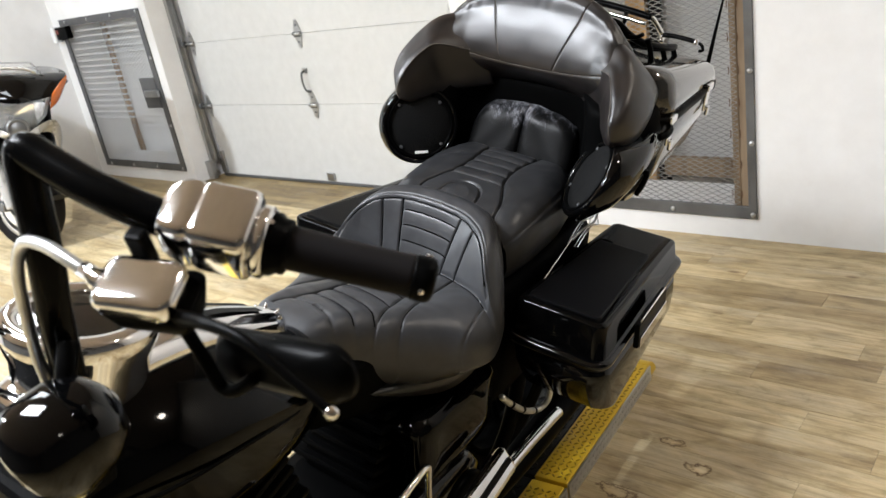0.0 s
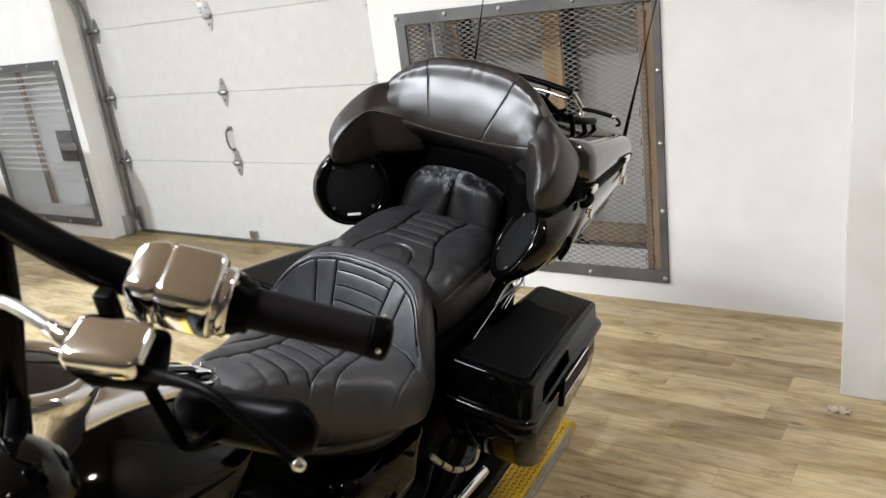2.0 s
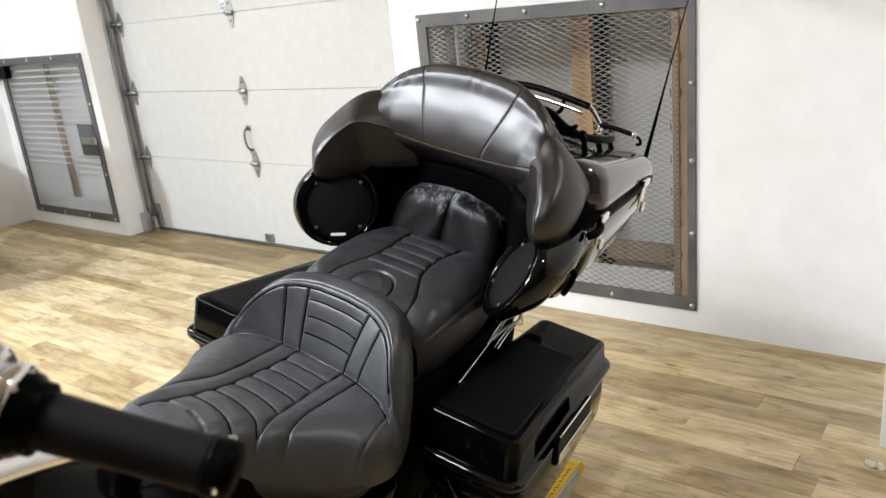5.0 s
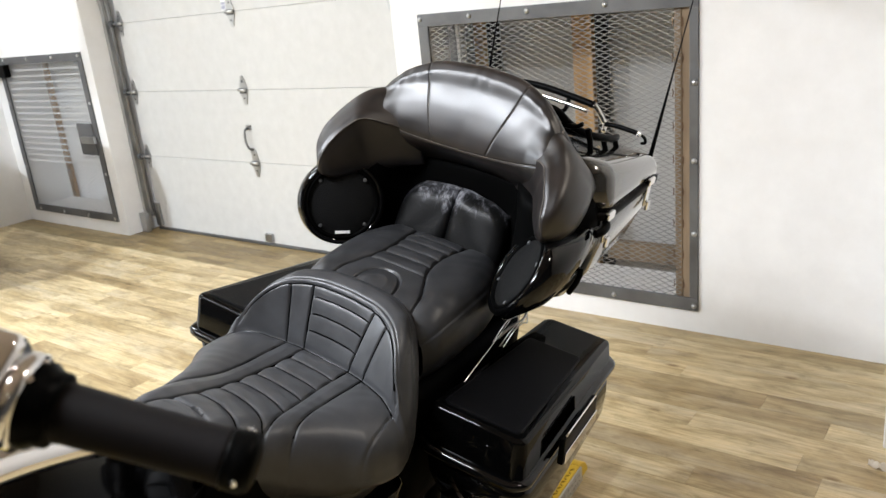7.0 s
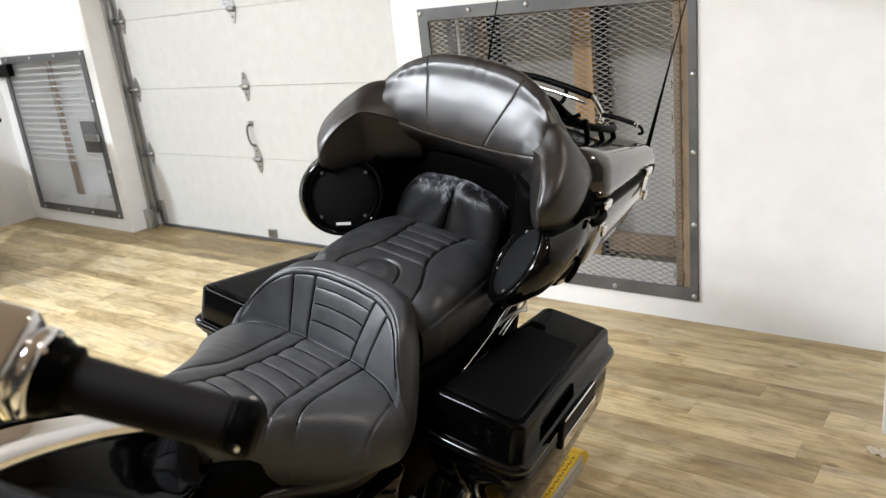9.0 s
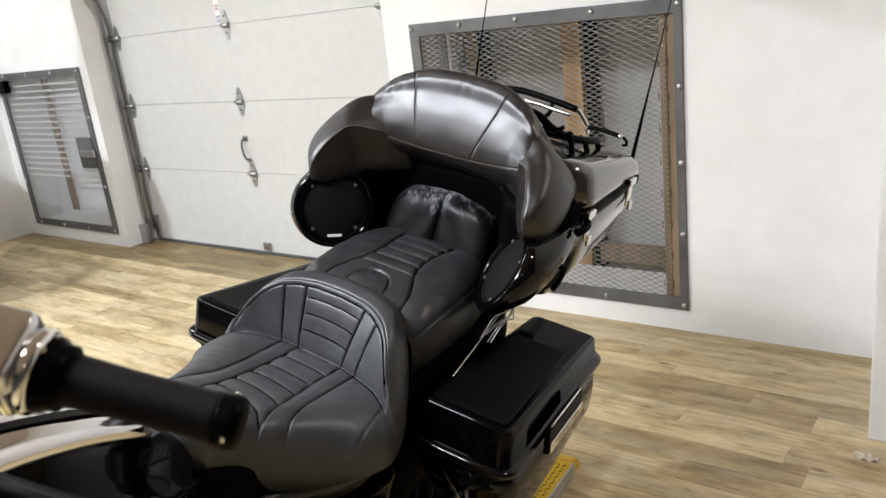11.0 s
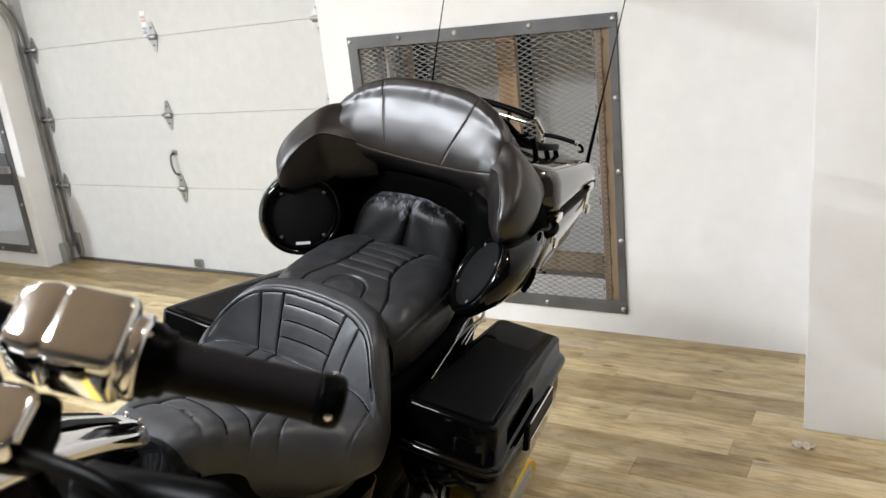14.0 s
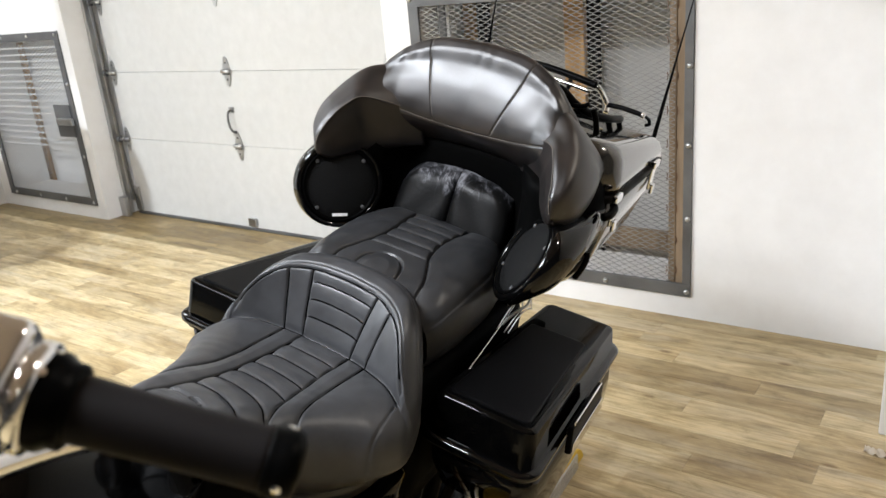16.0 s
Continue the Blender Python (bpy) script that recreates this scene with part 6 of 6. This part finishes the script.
STEER = Matrix.Translation((0, -0.05, 0.31)) @ pose(0, 0, 0, 0, 0, 34)
wm = STEER @ aim((0, 0, 0), (1, 0, 0))
whl = place("front_wheel", turned("front_wheel", [(0.19, -0.045), (0.215, -0.05), (0.222, -0.045), (0.205, -0.03), (0.2, 0), (0.205, 0.03), (0.222, 0.045), (0.215, 0.05), (0.19, 0.045)], wm, 56, False), ALUMINIUM, mate, "bright alloy front wheel", True)
place("tyre", turned("tyre", [(0.215, -0.048), (0.24, -0.062), (0.275, -0.055), (0.298, -0.03), (0.305, 0), (0.298, 0.03), (0.275, 0.055), (0.24, 0.062), (0.215, 0.048)], wm, 64, False), RUBBER, whl, "black tyre", True)
place("hub", turned("hub", [(0.0, -0.05), (0.035, -0.05), (0.035, 0.05), (0, 0.05)], wm, 24), REFLECTOR, whl)
for s in range(5):
    q = wm @ pose(0, 0, 0, 0, 0, 72 * s)
    for o in (-0.016, 0.016):
        bar("spoke", [q @ Vector((0.03, o * 0.6, 0)), q @ Vector((0.11, o, 0.01)), q @ Vector((0.2, o * 1.6, 0))], 0.011, DARKALLOY, whl, "", 8, 8)
for sx in (-0.062, 0.062):
    disc = place("brake_disc", turned("brake_disc", [(0.09, sx - 0.003), (0.145, sx - 0.003), (0.145, sx + 0.003), (0.09, sx + 0.003), (0.09, sx - 0.003)], wm, 48, False), REFLECTOR, whl, "drilled steel brake disc")
    for s in range(10):
        q = wm @ pose(0, 0, 0, 0, 0, 36 * s)
        bar("disc_arm", [q @ Vector((0.04, 0, sx)), q @ Vector((0.095, 0.01, sx))], 0.005, REFLECTOR, whl, "", 2, 6, False)
    part("caliper", slab(-0.035, 0.035, -0.06, 0.06, -0.03, 0.03, bevel=0.012, m=STEER @ Matrix.Translation((sx * 1.25, 0.12, -0.02))), DARKALLOY, mate, "brake caliper")
    bar("fork_leg", [STEER @ Vector((sx * 1.75, 0.0, -0.02)), STEER @ Vector((sx * 1.75, 0.07, 0.2)), STEER @ Vector((sx * 1.75, 0.17, 0.5))], [0.026, 0.03, 0.03], SILVER, mate, "grey fork leg", 20, 16)
rows = []
for a in np.linspace(radians(10), radians(165), 24):
    rr = 0.335
    rows.append([STEER @ Vector((x, -r * math.cos(a) * 1.05, r * math.sin(a))) for x, r in ((-0.085, rr - 0.09), (-0.082, rr - 0.03), (-0.055, rr), (0, rr + 0.012), (0.055, rr), (0.082, rr - 0.03), (0.085, rr - 0.09), (0.078, rr - 0.09), (0.05, rr - 0.012), (0, rr), (-0.05, rr - 0.012), (-0.078, rr - 0.09))])
place("front_fender", sheet("front_fender", rows, True, True), PAINT, mate, "glossy black front fender", True)
# upper fairing
cowl = hull([[(x * s, y0 + 0.42 * abs(x * s) ** 1.4, z + dz) for x, dz in ((-1, 0.0), (-0.7, 0.0), (-0.35, 0), (0, 0), (0.35, 0), (0.7, 0), (1, 0.0))] + [(x * s * 0.9, y0 + 0.42 * abs(x * s) ** 1.4 + 0.25, z + 0.02) for x in (1, 0.5, 0, -0.5, -1)] for z, s, y0 in ((0.93, 0.2, -0.16), (0.98, 0.24, -0.15), (1.05, 0.3, -0.1), (1.095, 0.33, -0.02), (1.105, 0.3, 0.05))], 30, 48)
place("upper_fairing", sheet("upper_fairing", cowl, True, True), PAINT, mate, "black upper fairing", True)
# headlight cluster: reflector bowl behind a clear cover
lens = [[(x, -0.185 + 0.5 * abs(x) ** 1.5 + dy, z) for x, z in ((-0.2, 0.965), (-0.1, 0.945), (0, 0.93), (0.1, 0.945), (0.2, 0.965), (0.17, 0.86), (0.11, 0.80), (0.04, 0.755), (-0.04, 0.755), (-0.11, 0.80), (-0.17, 0.86))] for dy in (0.0, 0.004)]
for nm, dy, mt, sc in (("headlight", 0.03, LAMPBOWL, 1.0), ("headlight_cover", -0.004, CLEAR, 1.0)):
    c = np.array([0, -0.15 + dy, 0.87])
    base = np.array(lens[0]) + np.array([0, dy, 0])
    place(nm, sheet(nm, [c + (base - c) * q + np.array([0, -0.03 * (1 - q * q) if nm != "headlight" else 0.05 * (1 - q * q), 0]) for q in (1, 0.8, 0.5, 0.2, 0.02)], True, True), mt, mate, "clear faceted headlight", True)
for bx in (-0.085, 0.085):
    place("reflector", turned("reflector", [(0.055, 0.0), (0.045, -0.02), (0.02, -0.035), (0.012, -0.03), (0.01, -0.01), (0, -0.008)], aim((bx, -0.14, 0.885), (0, -1, 0.1)), 24, False), LAMPBOWL, mate, "bright reflector bowl", True)
place("position_lamp", turned("position_lamp", [(0.06, -0.03), (0.066, 0.0), (0.06, 0.012), (0.05, 0.014), (0.048, 0.0)], aim((0, -0.185, 0.785), (0, -1, 0.0)), 32), DARKALLOY, mate, "round lamp ring", True)
place("position_lens", turned("position_lens", [(0.05, 0.0), (0.03, 0.012), (0, 0.016)], aim((0, -0.185, 0.785), (0, -1, 0)), 24, False), DARKALLOY, mate, "round grey lens", True)
for e in (-1, 1):
    place("turn_signal", sheet("turn_signal", hull([[(e * x, y, z) for x, y, z in ((0.19, -0.13, 0.885), (0.205, -0.145, 0.93), (0.215, -0.125, 0.985), (0.205, -0.09, 0.93))], [(e * x, y, z) for x, y, z in ((0.25, -0.09, 0.935), (0.262, -0.11, 0.99), (0.268, -0.08, 1.045), (0.26, -0.045, 0.99))], [(e * x, y, z) for x, y, z in ((0.31, -0.02, 1.03), (0.318, -0.035, 1.06), (0.322, -0.01, 1.09), (0.316, 0.01, 1.06))]], 16, 16), True, True), AMBER, mate, "amber turn signal", True)
    # silver lower cowl
    low = [[(e * x, y, z) for x, y, z in c] for c in (
        ((0.02, -0.2, 0.74), (0.06, -0.2, 0.755), (0.1, -0.18, 0.745), (0.06, -0.16, 0.72)),
        ((0.13, -0.16, 0.80), (0.18, -0.13, 0.82), (0.2, -0.08, 0.79), (0.15, -0.1, 0.75)),
        ((0.19, -0.09, 0.80), (0.235, -0.05, 0.80), (0.25, 0.0, 0.75), (0.2, -0.02, 0.72)),
        ((0.215, 0.0, 0.66), (0.245, 0.02, 0.66), (0.26, 0.1, 0.64), (0.22, 0.08, 0.62)),
        ((0.2, 0.06, 0.48), (0.225, 0.08, 0.48), (0.24, 0.2, 0.46), (0.205, 0.16, 0.45)))]
    place("lower_cowl", sheet("lower_cowl", hull(low, 30, 20), True, True), SILVER, mate, "silver lower cowl", True)
place("cowl_inner", sheet("cowl_inner", hull([[(-0.2, 0.02, z), (-0.1, -0.03, z), (0.1, -0.03, z), (0.2, 0.02, z), (0.2, 0.4, z), (-0.2, 0.4, z)] for z in (0.4, 0.55, 0.7, 0.85, 0.95)], 16, 30), True, True), PLASTIC, mate, "black inner cowl", True)
screen = [[(x, -0.03 + 0.35 * abs(x) ** 1.5 + 0.12 * q, 1.09 + 0.075 * q) for x in np.linspace(-0.2 + 0.06 * q, 0.2 - 0.06 * q, 17)] for q in np.linspace(0, 1, 10)]
place("windshield", sheet("windshield", [r + [(x, y + 0.004, z) for x, y, z in reversed(r)] for r in screen], True, True), CLEAR, mate, "clear windshield", True)
bar("dash_rail", [(-0.15, -0.02, 1.105), (-0.08, -0.03, 1.13), (0, -0.035, 1.135), (0.08, -0.03, 1.13), (0.15, -0.02, 1.105)], 0.009, REFLECTOR, mate, "", 30, 8)
for e in (-1, 1):
    bar("handlebar", [(0, 0.2, 1.02), (e * 0.2, 0.22, 1.05), (e * 0.36, 0.32, 1.03)], 0.014, SATIN, mate, "", 20, 10)
place("body", sheet("body", hull([[(0.1, 0.25, 0.7), (0.16, 0.25, 0.85), (0, 0.25, 0.98), (-0.16, 0.25, 0.85), (-0.1, 0.25, 0.7), (0, 0.25, 0.6)], [(0.16, 0.5, 0.55), (0.17, 0.5, 0.85), (0, 0.5, 0.98), (-0.17, 0.5, 0.85), (-0.16, 0.5, 0.55), (0, 0.5, 0.3)], [(0.15, 0.9, 0.55), (0.15, 0.9, 0.7), (0, 0.9, 0.78), (-0.15, 0.9, 0.7), (-0.15, 0.9, 0.55), (0, 0.9, 0.4)], [(0.08, 1.35, 0.7), (0.1, 1.35, 0.8), (0, 1.35, 0.86), (-0.1, 1.35, 0.8), (-0.08, 1.35, 0.7), (0, 1.35, 0.66)]], 30, 36), True, True), SILVER, mate, "silver bodywork", True)
rear = aim((0, 1.4, 0.31), (1, 0, 0))
rw = place("rear_wheel", turned("rear_wheel", [(0.19, -0.06), (0.22, -0.06), (0.2, 0), (0.22, 0.06), (0.19, 0.06)], rear, 40, False), REFLECTOR, mate, "bright alloy rear wheel", True)
place("tyre", turned("tyre", [(0.215, -0.06), (0.26, -0.08), (0.3, -0.04), (0.306, 0), (0.3, 0.04), (0.26, 0.08), (0.215, 0.06)], rear, 48, False), RUBBER, rw, "black tyre", True)

# a scrap of paper on the floor
sc = [[(0.034 * u, 0.016 * v * (1 - 0.4 * u * u), 0.003 + 0.02 * abs(math.sin(4.3 * u + 2 * v)) * (1 - 0.5 * abs(v)) * (0.5 + 0.5 * math.sin(7 * u * v + 1))) for v in np.linspace(-1, 1, 8)] for u in np.linspace(-1, 1, 14)]
scrap = sc + [[(x, y, z + 0.0008) for x, y, z in r] for r in reversed(sc)]
paper = place("paper_scrap", sheet("paper_scrap", scrap), material("crumpled_paper", (0.6, 0.54, 0.45), 0.8), None, "", True)
paper.matrix_basis = pose(0.285, 2.752, -0.003, 0, 0, -10)
tagged(paper, "small crumpled scrap of beige paper on the floor", "paper")


# ---- floor planks ----
planks(bpy.data.objects["floor"])
